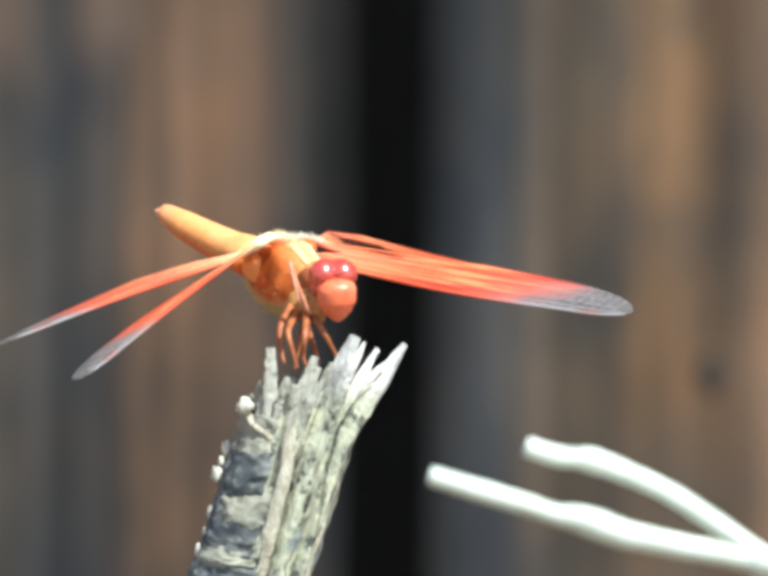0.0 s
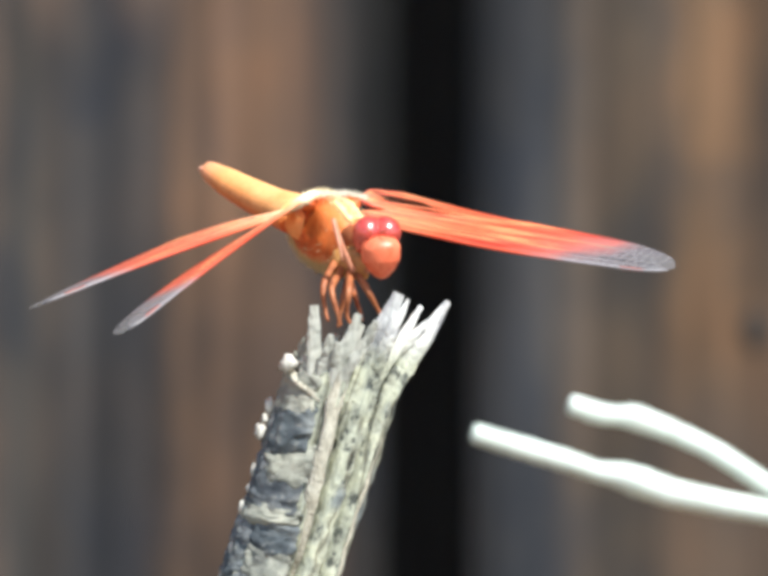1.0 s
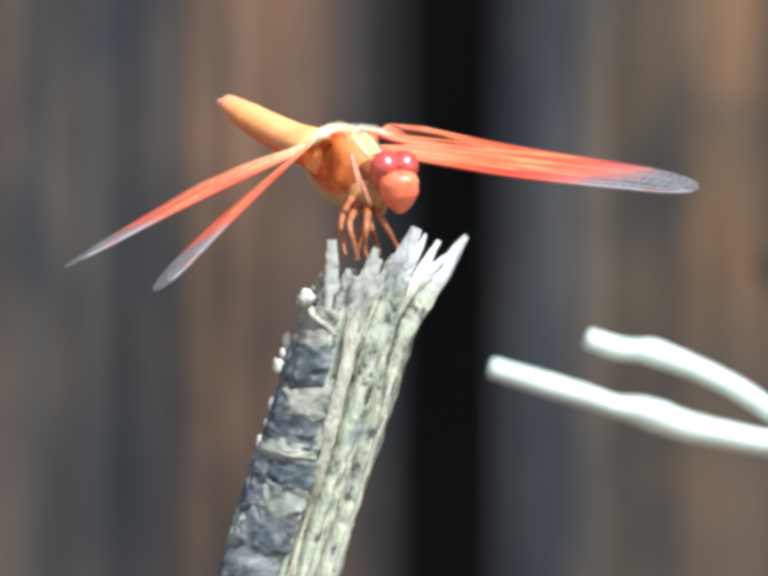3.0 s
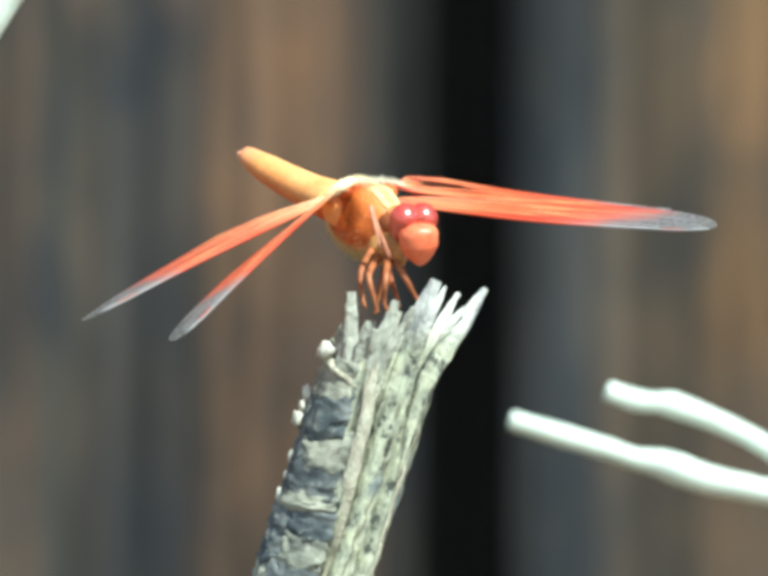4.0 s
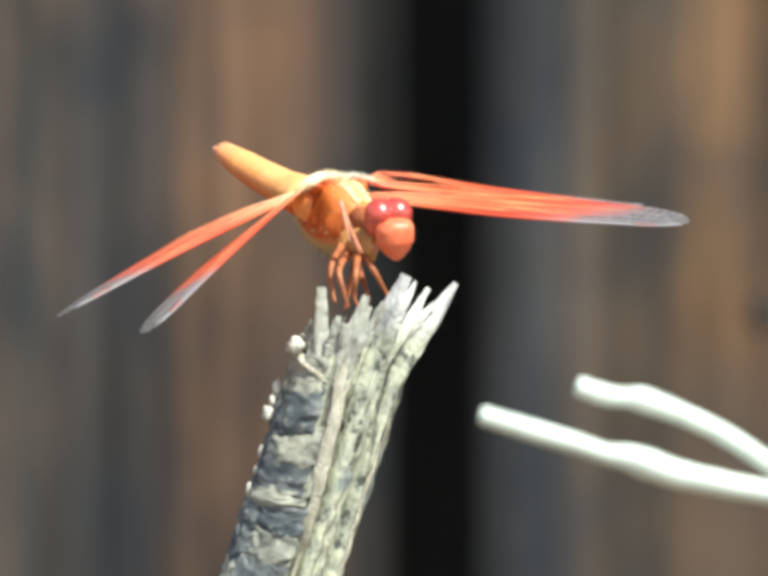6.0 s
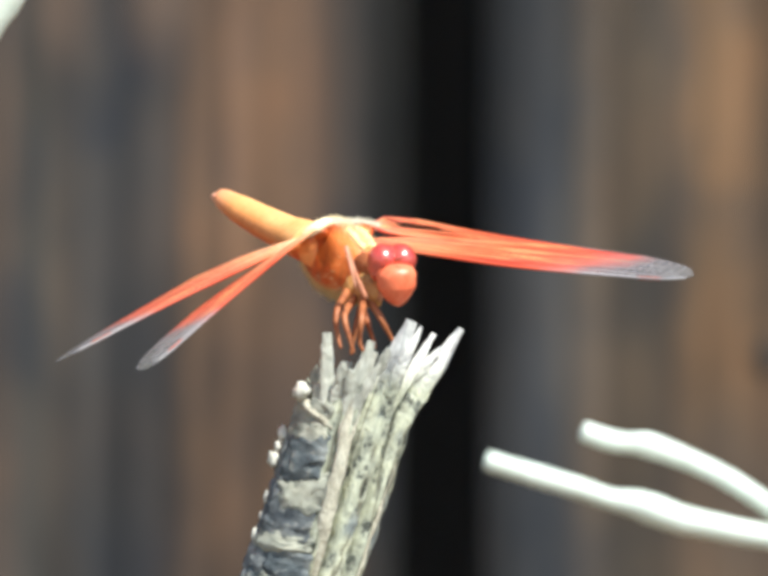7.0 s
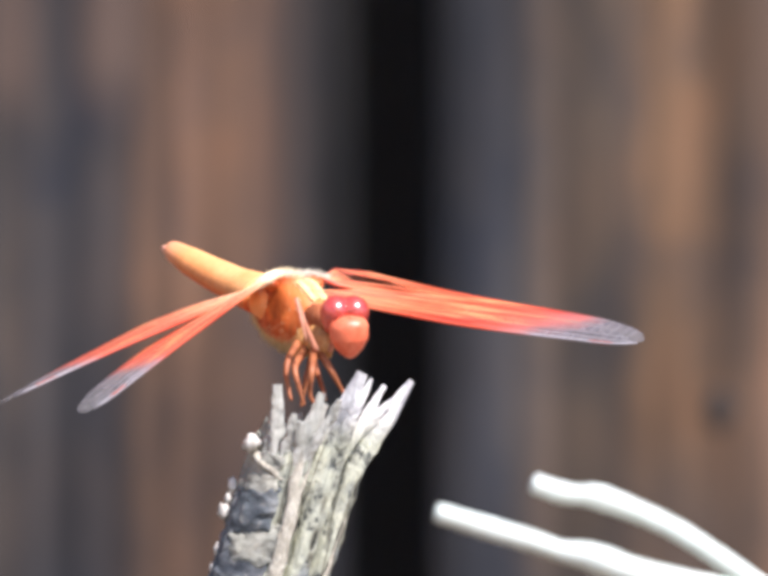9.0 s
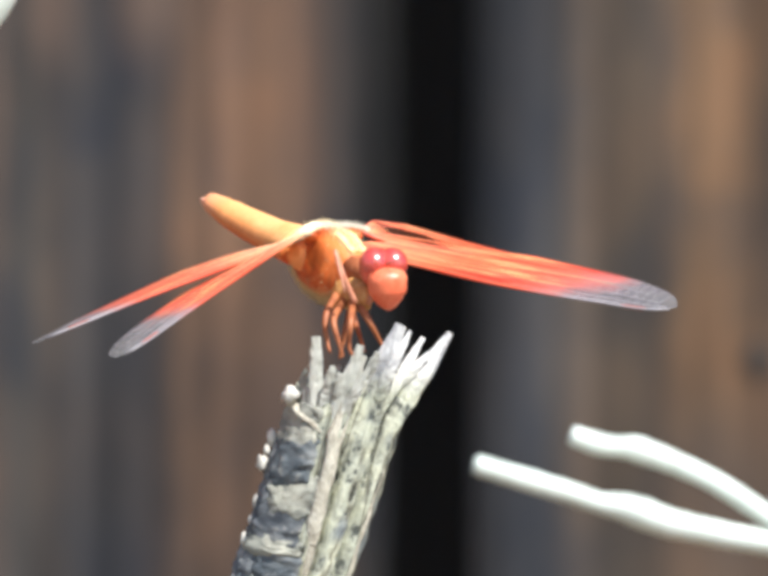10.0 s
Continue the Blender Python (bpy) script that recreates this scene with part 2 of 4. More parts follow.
def thorax_cuticle():
    """Rusty orange with a darker brown mark on each flank."""
    n = Nodes("rusty_orange_cuticle")
    co = n.coords()
    big, fine = n.noise(co, 190, 3), n.noise(co, 1100, 5, 0.65)
    col = n.ramp(big, [(0.3, (0.5, 0.08, 0.012)), (0.5, (0.68, 0.13, 0.02)), (0.72, (0.8, 0.2, 0.045))])
    band = n.noise(n.coords((1, 0.35, 0.22)), 430, 2, 0.5)
    col = n.mix(n.ramp(band, [(0.36, (0.75, 0.75, 0.75)), (0.46, (0, 0, 0))]), col, (0.2, 0.05, 0.014))
    col = n.mix(n.ramp(band, [(0.54, (0, 0, 0)), (0.66, (0.35, 0.35, 0.35))]), col, (0.72, 0.24, 0.06))
    tc, sep = n.add("ShaderNodeTexCoord"), n.add("ShaderNodeSeparateXYZ")
    n.link(tc.outputs["Object"], sep.inputs[0])
    flank = n.add("ShaderNodeMath")
    flank.operation = "ABSOLUTE"
    n.link(sep.outputs[1], flank.inputs[0])
    far = n.add("ShaderNodeMapRange", **{"From Min": 0.0026, "From Max": 0.0037})
    n.link(flank.outputs[0], far.inputs[0])
    mark = n.mix(1.0, far.outputs[0], n.ramp(n.noise(co, 240, 2), [(0.4, (0.2, 0.2, 0.2)), (0.52, (1, 1, 1))]), "MULTIPLY")
    col = n.mix(mark, col, (0.27, 0.055, 0.008))
    front = n.add("ShaderNodeMapRange", **{"From Min": 0.0012, "From Max": 0.0042})
    n.link(sep.outputs[0], front.inputs[0])
    col = n.mix(n.mix(1.0, front.outputs[0], n.ramp(n.noise(n.coords((1, 2.2, 0.4)), 520, 2), [(0.38, (0.0, 0.0, 0.0)), (0.62, (0.7, 0.7, 0.7))]), "MULTIPLY"), col, (0.8, 0.23, 0.06))
    under = n.add("ShaderNodeMapRange", **{"From Min": -0.0036, "From Max": -0.0048})
    n.link(sep.outputs[2], under.inputs[0])
    col = n.mix(under.outputs[0], col, (0.82, 0.46, 0.17))
    n.bump(fine, 0.5, 0.0002)
    return n.done(col, 0.5, 0.4)


M_THORAX = thorax_cuticle()
M_ROOT = speckled("peach_orange_cuticle", (0.82, 0.24, 0.06), (0.9, 0.34, 0.11), (0.93, 0.43, 0.17), 220, (1, 1, 1), 0.5, 0.4, 0.3)
M_HIP = speckled("straw_brown_cuticle", (0.36, 0.15, 0.045), (0.58, 0.28, 0.09), (0.72, 0.42, 0.17), 320, (1, 1, 1), 0.55, 0.3, 0.4)
M_STRIPE = speckled("cream_orange_cuticle", (0.7, 0.38, 0.12), (0.86, 0.58, 0.26), (0.92, 0.72, 0.42), 260, (1, 1, 1), 0.45, 0.4, 0.3)


def abdomen_cuticle():
    """Orange, the back golden with painted sunlight, redder on flanks, belly and ring rims."""
    n = Nodes("bright_orange_cuticle")
    tc, sep = n.add("ShaderNodeTexCoord"), n.add("ShaderNodeSeparateXYZ")
    n.link(tc.outputs["Object"], sep.inputs[0])
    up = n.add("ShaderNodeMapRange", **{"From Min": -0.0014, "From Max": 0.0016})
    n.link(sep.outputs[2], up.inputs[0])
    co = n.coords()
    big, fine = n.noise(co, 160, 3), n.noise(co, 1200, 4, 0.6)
    # the lighter upper stops hold the sun's overexposed yellow
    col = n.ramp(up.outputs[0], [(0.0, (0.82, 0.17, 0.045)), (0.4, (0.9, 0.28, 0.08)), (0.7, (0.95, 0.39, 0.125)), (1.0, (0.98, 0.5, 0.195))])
    col = n.mix(1.0, col, n.ramp(big, [(0.3, (0.88, 0.78, 0.66)), (0.6, (1.0, 1.0, 1.0))]), "MULTIPLY")
    col = n.mix(1.0, col, n.ramp(fine, [(0.3, (0.88, 0.84, 0.8)), (0.6, (1.02, 1.0, 1.0))]), "MULTIPLY")
    tail = n.add("ShaderNodeMapRange", **{"From Min": 0.023, "From Max": 0.031})
    n.link(sep.outputs[0], tail.inputs[0])
    col = n.mix(n.ramp(tail.outputs[0], [(0.0, (0, 0, 0)), (1.0, (0.8, 0.8, 0.8))]), col, (0.9, 0.36, 0.2))
    n.bump(fine, 0.4, 0.0001)
    return n.done(col, 0.5, 0.4)


M_ABDO = abdomen_cuticle()
M_CLASPER = speckled("pink_orange_clasper", (0.7, 0.24, 0.14), (0.86, 0.4, 0.26), (0.94, 0.52, 0.36), 300, (1, 1, 1), 0.5, 0.4, 0.2)
M_FACE = speckled("orange_red_face", (0.68, 0.11, 0.045), (0.82, 0.17, 0.08), (0.9, 0.26, 0.13), 300, (1, 1, 1), 0.4, 0.4, 0.2)
M_EYE = speckled("glossy_red_eye", (0.2, 0.015, 0.01), (0.5, 0.038, 0.024), (0.7, 0.12, 0.06), 260, (1, 1, 1), 0.5, 0.4, 0.1, 0.00005)
for key, value in (("Coat Weight", 1.0), ("Coat Roughness", 0.24), ("Coat IOR", 1.8)):
    M_EYE.node_tree.nodes["Principled BSDF"].inputs[key].default_value = value
M_BROW_GLINT = speckled("highlight_pale_orange", (0.68, 0.14, 0.07), (0.84, 0.26, 0.14), (0.92, 0.42, 0.28), 300, (1, 1, 1), 0.38, 0.6, 0.15)
M_LEG = speckled("rust_brown_leg", (0.19, 0.055, 0.022), (0.36, 0.115, 0.045), (0.52, 0.21, 0.09), 400, (1, 1, 1), 0.5, 0.4, 0.2)
M_FORELEG = speckled("pinkish_orange_leg", (0.4, 0.14, 0.08), (0.6, 0.26, 0.16), (0.75, 0.4, 0.28), 400, (1, 1, 1), 0.5, 0.4, 0.2)
M_STIGMA = speckled("dark_red_wing_cell", (0.16, 0.03, 0.02), (0.28, 0.06, 0.04), (0.4, 0.1, 0.06), 300, (1, 1, 1), 0.5, 0.4, 0.1)
M_HINGE = speckled("cream_hair", (0.6, 0.48, 0.34), (0.75, 0.66, 0.52), (0.86, 0.82, 0.74), 300, (1, 1, 1), 0.55, 0.3, 0.6)
M_SHOULDER = speckled("sunlit_cream_shoulder", (0.8, 0.5, 0.26), (0.9, 0.7, 0.44), (0.95, 0.82, 0.6), 220, (1, 1, 1), 0.5, 0.4, 0.3)
M_NECK = speckled("rust_brown_cuticle", (0.2, 0.05, 0.02), (0.42, 0.13, 0.05), (0.62, 0.26, 0.13), 300, (1, 1, 1), 0.5, 0.35, 0.4)
M_FUZZ = speckled("pale_thorax_hair", (0.7, 0.52, 0.27), (0.82, 0.64, 0.37), (0.88, 0.76, 0.52), 200, (1, 1, 1), 0.6, 0.3, 0.1)


def along_wing(n, span, slant=1.1):
    """0 at the wing's root, 1 at its tip, slanting towards the leading edge and a little uneven."""
    tc, sep = n.add("ShaderNodeTexCoord"), n.add("ShaderNodeSeparateXYZ")
    n.link(tc.outputs["Object"], sep.inputs[0])
    out = n.add("ShaderNodeMapRange", **{"From Min": 0.0, "From Max": span})
    wob = n.add("ShaderNodeMath")
    wob.operation = "MULTIPLY_ADD"
    n.link(n.noise(n.coords(), 260, 3), wob.inputs[0])
    wob.inputs[1].default_value = 0.006
    lean = n.add("ShaderNodeMath")
    lean.operation = "MULTIPLY_ADD"
    n.link(sep.outputs[1], lean.inputs[0])
    lean.inputs[1].default_value = slant
    n.link(sep.outputs[0], lean.inputs[2])
    n.link(lean.outputs[0], wob.inputs[2])
    n.link(wob.outputs[0], out.inputs[0])
    return out.outputs[0]


AMBER = [(0.04, (0.92, 0.46, 0.24)), (0.13, (0.92, 0.27, 0.14)), (0.35, (0.93, 0.24, 0.1)), (0.57, (0.9, 0.17, 0.1)), (0.7, (0.76, 0.22, 0.18)), (0.84, (0.34, 0.3, 0.32)), (1.0, (0.3, 0.29, 0.3))]
# the cream first stop paints sunlight on the wing root
SALMON = [(0.06, (0.97, 0.8, 0.54)), (0.26, (0.95, 0.5, 0.28)), (0.45, (0.92, 0.32, 0.18)), (0.63, (0.9, 0.24, 0.15)), (0.72, (0.7, 0.3, 0.25)), (0.79, (0.36, 0.33, 0.33)), (1.0, (0.33, 0.32, 0.31))]


def wing_membrane(name, span, tones, slant, turn_grey, panel=False):
    """Thin wing skin: amber from the root to two thirds of the span, smoky clear at the tip; panel leaves a clear cell near the root."""
    n = Nodes(name)
    along = along_wing(n, span, slant)
    col = n.ramp(along, tones)
    streak = n.noise(n.coords((60, 900, 60)), 1.0, 3, 0.6)
    tip = n.ramp(along, [(turn_grey, (0, 0, 0)), (turn_grey + 0.13, (1, 1, 1))])
    col = n.mix(n.ramp(streak, [(0.53, (0, 0, 0)), (0.62, (0.85, 0.85, 0.85))]), col, n.mix(tip, (0.96, 0.55, 0.24), (0.36, 0.34, 0.34)))
    col = n.mix(n.ramp(streak, [(0.37, (0.85, 0.85, 0.85)), (0.47, (0, 0, 0))]), col, n.mix(tip, (0.6, 0.05, 0.03), (0.22, 0.2, 0.21)))
    thick = n.ramp(along, [(0.0, (0.92, 0.92, 0.92)), (turn_grey, (0.8, 0.8, 0.8)), (turn_grey + 0.2, (0.42, 0.42, 0.42)), (1.0, (0.34, 0.34, 0.34))])
    if panel:
        tc, sep = n.add("ShaderNodeTexCoord"), n.add("ShaderNodeSeparateXYZ")
        n.link(tc.outputs["Object"], sep.inputs[0])
        across = n.add("ShaderNodeMapRange", **{"From Min": -0.007, "From Max": 0.0015})
        n.link(sep.outputs[1], across.inputs[0])
        out = n.add("ShaderNodeMapRange", **{"From Min": 0.0, "From Max": 0.02})
        n.link(sep.outputs[0], out.inputs[0])
        clear = n.mix(1.0, n.ramp(across.outputs[0], [(0.12, (0, 0, 0)), (0.22, (1, 1, 1)), (0.8, (1, 1, 1)), (0.9, (0, 0, 0))]),
                      n.ramp(out.outputs[0], [(0.22, (0, 0, 0)), (0.34, (1, 1, 1)), (0.7, (1, 1, 1)), (0.95, (0, 0, 0))]), "MULTIPLY")
        thick = n.mix(clear, thick, (0.04, 0.04, 0.04))
    n.done(col, 0.35, 0.5)
    trans, leaf, m1, m2 = n.add("ShaderNodeBsdfTranslucent"), n.add("ShaderNodeBsdfTransparent"), n.add("ShaderNodeMixShader", Fac=0.4), n.add("ShaderNodeMixShader")
    n.link(col, trans.inputs[0])
    n.link(n.bsdf.outputs[0], m1.inputs[1])
    n.link(trans.outputs[0], m1.inputs[2])
    n.link(thick, m2.inputs[0])
    n.link(leaf.outputs[0], m2.inputs[1])
    n.link(m1.outputs[0], m2.inputs[2])
    n.link(m2.outputs[0], n.out.inputs[0])
    return n.mat


def vein_material(name, slant, turn_grey, root):
    """Wing veins: red near the body, grey-brown in the clear tip."""
    n = Nodes(name)
    return n.done(n.ramp(along_wing(n, 0.048, slant), [(0.1, root), (0.22, (0.74, 0.22, 0.1)), (0.4, (0.5, 0.055, 0.02)), (turn_grey, (0.52, 0.08, 0.04)), (turn_grey + 0.13, (0.3, 0.26, 0.27)), (1.0, (0.27, 0.25, 0.26))]), 0.45, 0.4)


M_WING_VEIN = {1: vein_material("red_to_grey_vein", 1.1, 0.66, (0.7, 0.14, 0.1)), -1: vein_material("salmon_to_grey_vein", 0.0, 0.66, (0.92, 0.58, 0.32))}
M_WING = {"fore_left": wing_membrane("amber_forewing_membrane", 0.047, AMBER, 1.1, 0.64), "hind_left": wing_membrane("amber_hindwing_membrane", 0.0515, AMBER, 1.1, 0.64, True),
          "fore_right": wing_membrane("salmon_forewing_membrane", 0.0465, SALMON, 0.0, 0.67), "hind_right": wing_membrane("salmon_hindwing_membrane", 0.045, SALMON, 0.0, 0.67)}


# ---------------------------------------------------------------- mesh helpers
def mesh_of(name, verts, faces, material, smooth=True):
    me = bpy.data.meshes.new(name)
    me.from_pydata([tuple(v) for v in verts], [], faces)
    me.materials.append(material)
    me.polygons.foreach_set("use_smooth", [smooth] * len(me.polygons))
    me.update()
    return me


def part(name, me, parent, label="", m=None):
    ob = new(name, me)
    ob.parent = parent
    if m is not None:
        ob.matrix_basis = m
    return tagged(ob, label)


def thing(name, at, label, category, group="", kind=""):
    ob = new(name)
    ob.matrix_basis = Matrix.Translation(at)
    ob.empty_display_size = 0.01
    return tagged(ob, label, category, group, kind)


def sheet(rows, cols, point, close_u=False, caps=False):
    """Vertices and faces of a grid point(i, j); close_u joins the last column to the first; caps close both ends."""
    verts = [point(i, j) for i in range(rows) for j in range(cols)]
    faces = []
    for i in range(rows - 1):
        for j in range(cols if close_u else cols - 1):
            k = (j + 1) % cols
            faces.append((i * cols + j, i * cols + k, (i + 1) * cols + k, (i + 1) * cols + j))
    if caps:
        faces.append(tuple(range(cols - 1, -1, -1)))
        faces.append(tuple((rows - 1) * cols + j for j in range(cols)))
    return verts, faces


def tube(points, radii, sides=10, rough=0.0, flat=1.0, seed=0):
    """A bent rod through points with its own radius at each, closed at both ends."""
    pts = [Vector(p) for p in points]
    ref = Vector((0.13, -0.9, 0.21))

    def ring(i, j):
        d = (pts[min(i + 1, len(pts) - 1)] - pts[max(i - 1, 0)]).normalized()
        a = d.cross(ref).normalized()
        b = d.cross(a)
        ang = 2 * math.pi * j / sides
        r = radii[i] * (1 + rough * noise.noise(Vector((math.cos(ang) * 1.3 + seed, math.sin(ang) * 1.3, i * 0.6 + seed))))
        return pts[i] + (a * math.cos(ang) + b * math.sin(ang) * flat) * r
    return sheet(len(pts), sides, ring, True, True)


def bent(points, steps):
    """A smooth line through points (Catmull-Rom)."""
    p = [Vector(q) for q in points]
    p = [p[0] * 2 - p[1]] + p + [p[-1] * 2 - p[-2]]
    out = []
    for k in range(1, len(p) - 2):
        for s in range(steps):
            t = s / steps
            out.append(0.5 * (2 * p[k] + (p[k + 1] - p[k - 1]) * t + (2 * p[k - 1] - 5 * p[k] + 4 * p[k + 1] - p[k + 2]) * t * t
                              + (3 * p[k] - p[k - 1] - 3 * p[k + 1] + p[k + 2]) * t ** 3))
    return out + [p[-2]]


def spread(values, steps):
    """Numbers that go with bent(): linear between the given ones."""
    out = []
    for a, b in zip(values, values[1:]):
        out += [a + (b - a) * s / steps for s in range(steps)]
    return out + [values[-1]]


def axes(x, y_hint):
    """A turn whose X is x and whose Y is as near to y_hint as can be."""
    x = Vector(x).normalized()
    z = x.cross(Vector(y_hint)).normalized()
    y = z.cross(x)
    return Matrix((x, y, z)).transposed().to_4x4()


def slab(name, size, material, relief=0.0, cells=(1, 1), seed=0.0, bevel=0.003, chip=0.0):
    """A board or wall of that size about its base's middle: bevelled, its front face (-y) uneven along the grain."""
    w, d, h = size
    nx, nz = cells
    xs = [-w / 2, -w / 2 + bevel] + [-w / 2 + bevel + (w - 2 * bevel) * (i + 1) / nx for i in range(nx)] + [w / 2]

    def front(i, j):
        edge = j in (0, len(xs) - 1) or i in (0, nz)
        x, z = xs[j], h * i / nz
        dy = relief * (noise.noise(Vector((x * 130 + seed, z * 1.5, seed))) + 0.6 * noise.noise(Vector((x * 40, z * 3 + seed, 1.0))))
        by_height = min(1, max(0, (1.01 - z) / 0.03)) * min(1, max(0, (z - 0.8) / 0.1)) * (1 + 0.25 * noise.noise(Vector((z * 60, seed, 0))))
        x -= chip * by_height * max(0, (x - w / 4) / (w / 4))
        return Vector((x, -d / 2 + (bevel if edge else dy), z))
    verts, faces = sheet(nz + 1, len(xs), front)
    n, c = len(verts), len(xs)
    back = [Vector((v.x, d / 2, v.z)) for v in verts]
    rim = list(range(c)) + [i * c + c - 1 for i in range(1, nz + 1)] + [nz * c + j for j in range(c - 2, -1, -1)] + [i * c for i in range(nz - 1, 0, -1)]
    verts += [back[k] for k in rim]
    m = len(rim)
    for k in range(m):
        faces.append((rim[k], n + k, n + (k + 1) % m, rim[(k + 1) % m]))
    faces.append(tuple(n + k for k in range(m)))
    return mesh_of(name, verts, faces, material, False)


# ---------------------------------------------------------------- ground and wooden wall
def build_setting():
    def bumpy(i, j):
        u, v = (i / 60 - 0.5) * 2, (j / 60 - 0.5) * 2
        x, y = math.copysign(abs(u) ** 4, u) * 900, math.copysign(abs(v) ** 4, v) * 900
        near = max(0.0, 1 - math.hypot(x, y) / 6)
        return Vector((x, y, -0.02 + 0.02 * near * noise.noise(Vector((x * 1.7, y * 1.7, 0)))))
    ground = new("ground", mesh_of("ground", *sheet(61, 61, bumpy), M_DIRT))
    tagged(ground, "bare dry brown dirt ground", "ground", kind="structure")

    wall = new("wall_north", slab("rails", (3.6, 0.04, 0.09), M_DARK))
    wall.matrix_basis = pose(0.08, 1.046, 0.35)
    tagged(wall, "old weathered grey-brown board wall with dark gaps", "wall", kind="structure")
    height, width, gap = 2.05, 0.14, 0.013
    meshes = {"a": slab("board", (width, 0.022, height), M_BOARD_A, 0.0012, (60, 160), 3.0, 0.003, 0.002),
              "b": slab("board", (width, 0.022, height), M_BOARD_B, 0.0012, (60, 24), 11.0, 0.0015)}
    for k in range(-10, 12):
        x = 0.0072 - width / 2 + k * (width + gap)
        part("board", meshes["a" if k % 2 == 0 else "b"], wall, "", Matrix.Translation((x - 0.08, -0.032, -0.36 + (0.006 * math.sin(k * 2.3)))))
    # a dark knot in the grey board
    def knob(i, j):
        r, a = 1 - i / 6, 2 * math.pi * j / 20
        wide = 0.0037 * (1 + 0.15 * noise.noise(Vector((math.cos(a), math.sin(a), 2.0))))
        return Vector((r * wide * math.cos(a), -0.0012 * (1 - r ** 4) + 0.003 * (i == 0), r * wide * 1.35 * math.sin(a)))
    at = Vector(((1607 - 784) / 10813, 1.0035, EYE_Z + (588 - 682) / 10813))
    part("knot", mesh_of("knot", *sheet(7, 20, knob, True), M_KNOT), wall, "dark knot", wall.matrix_basis.inverted() @ Matrix.Translation(at))
    # added: a backing, unseen sides and a cover shut light out behind the gap
    inner = new("gap_backing", slab("gap_backing", (3.8, 0.04, 2.08), M_DARK))
    inner.matrix_basis = pose(0.08, 1.5, -0.03)
    tagged(inner, "grey plank backing added behind the gap to stay dark", "wall", kind="structure")
    for nm, x in (("baffle_west", -1.76), ("baffle_east", 1.92)):
        side = new(nm, slab(nm, (0.44, 0.04, 2.08), M_DARK))
        side.matrix_basis = pose(x, 1.26, -0.03, 0, 0, 90)
        tagged(side, "unseen side panel added to keep light from the gap", "wall", kind="structure")
    roof = new("roof", slab("roof", (3.9, 0.62, 0.03), M_DARK))
    roof.matrix_basis = pose(0.08, 1.27, 2.056)
    tagged(roof, "unseen cover added to keep light from the gap", "roof", kind="structure")


# ---------------------------------------------------------------- broken stub
STUB_R = 0.0076
STUB_O = spot(630, 1176, -5)


def stub_line(s):
    """Middle of the stub at s mm along it (0 where it is 39 mm below its top): place, along, right."""
    if s >= 0:
        x, z, phi = math.sin(radians(17.5)) * s, math.cos(radians(17.5)) * s, radians(17.5)
    else:
        x = z = 0.0
        phi = radians(17.5)
        steps = max(1, int(-s / 10))
        for k in range(steps):
            phi = radians(17.5 * math.exp(s / 130 * (k + 0.5) / steps))
            x += math.sin(phi) * s / steps
            z += math.cos(phi) * s / steps
        phi = radians(17.5 * math.exp(s / 130))
    return STUB_O + Vector((x, 0, z)) / 1000, Vector((math.sin(phi), 0, math.cos(phi))), Vector((math.cos(phi), 0, -math.sin(phi)))


def bell(a, mid, wide):
    return math.exp(-((a - mid) / wide) ** 2)


def stub_radius(s, th):
    """Radius in metres at angle th in degrees (0 towards the viewer, positive to the right)."""
    grow = 1 + max(0, -s) / 1000 * 0.9
    c, sn = math.cos(radians(th)), math.sin(radians(th))
    drift = 2.5 * noise.noise(Vector((s * 0.06, 3.1, 0)))
    r = 0.75 * bell(th, 1 + drift, 6) - 2.4 * bell(th, 12.5 + drift, 4.5) + 0.3 * bell(th, 26 + drift, 9) - 2.8 * bell(th, 46 - drift, 4.2) \
        + 0.6 * bell(th, 55, 8) - 0.4 * bell(th, 78, 6)
    r += 0.45 * noise.noise(Vector((c * 2.2, sn * 2.2, s * 0.05))) + 0.2 * noise.noise(Vector((c * 9, sn * 9, s * 0.12)))
    r += 0.28 * noise.noise(Vector((c * 4, sn * 4, s * 0.55))) + 0.12 * noise.noise(Vector((c * 9, sn * 9, s * 1.4)))
    return STUB_R * grow + r / 1000


def on_stub(s, th, extra=0.0):
    mid, along, right = stub_line(s)
    r = stub_radius(s, th) + extra / 1000
    return mid + (right * math.sin(radians(th)) + Vector((0, -1, 0)) * math.cos(radians(th))) * r


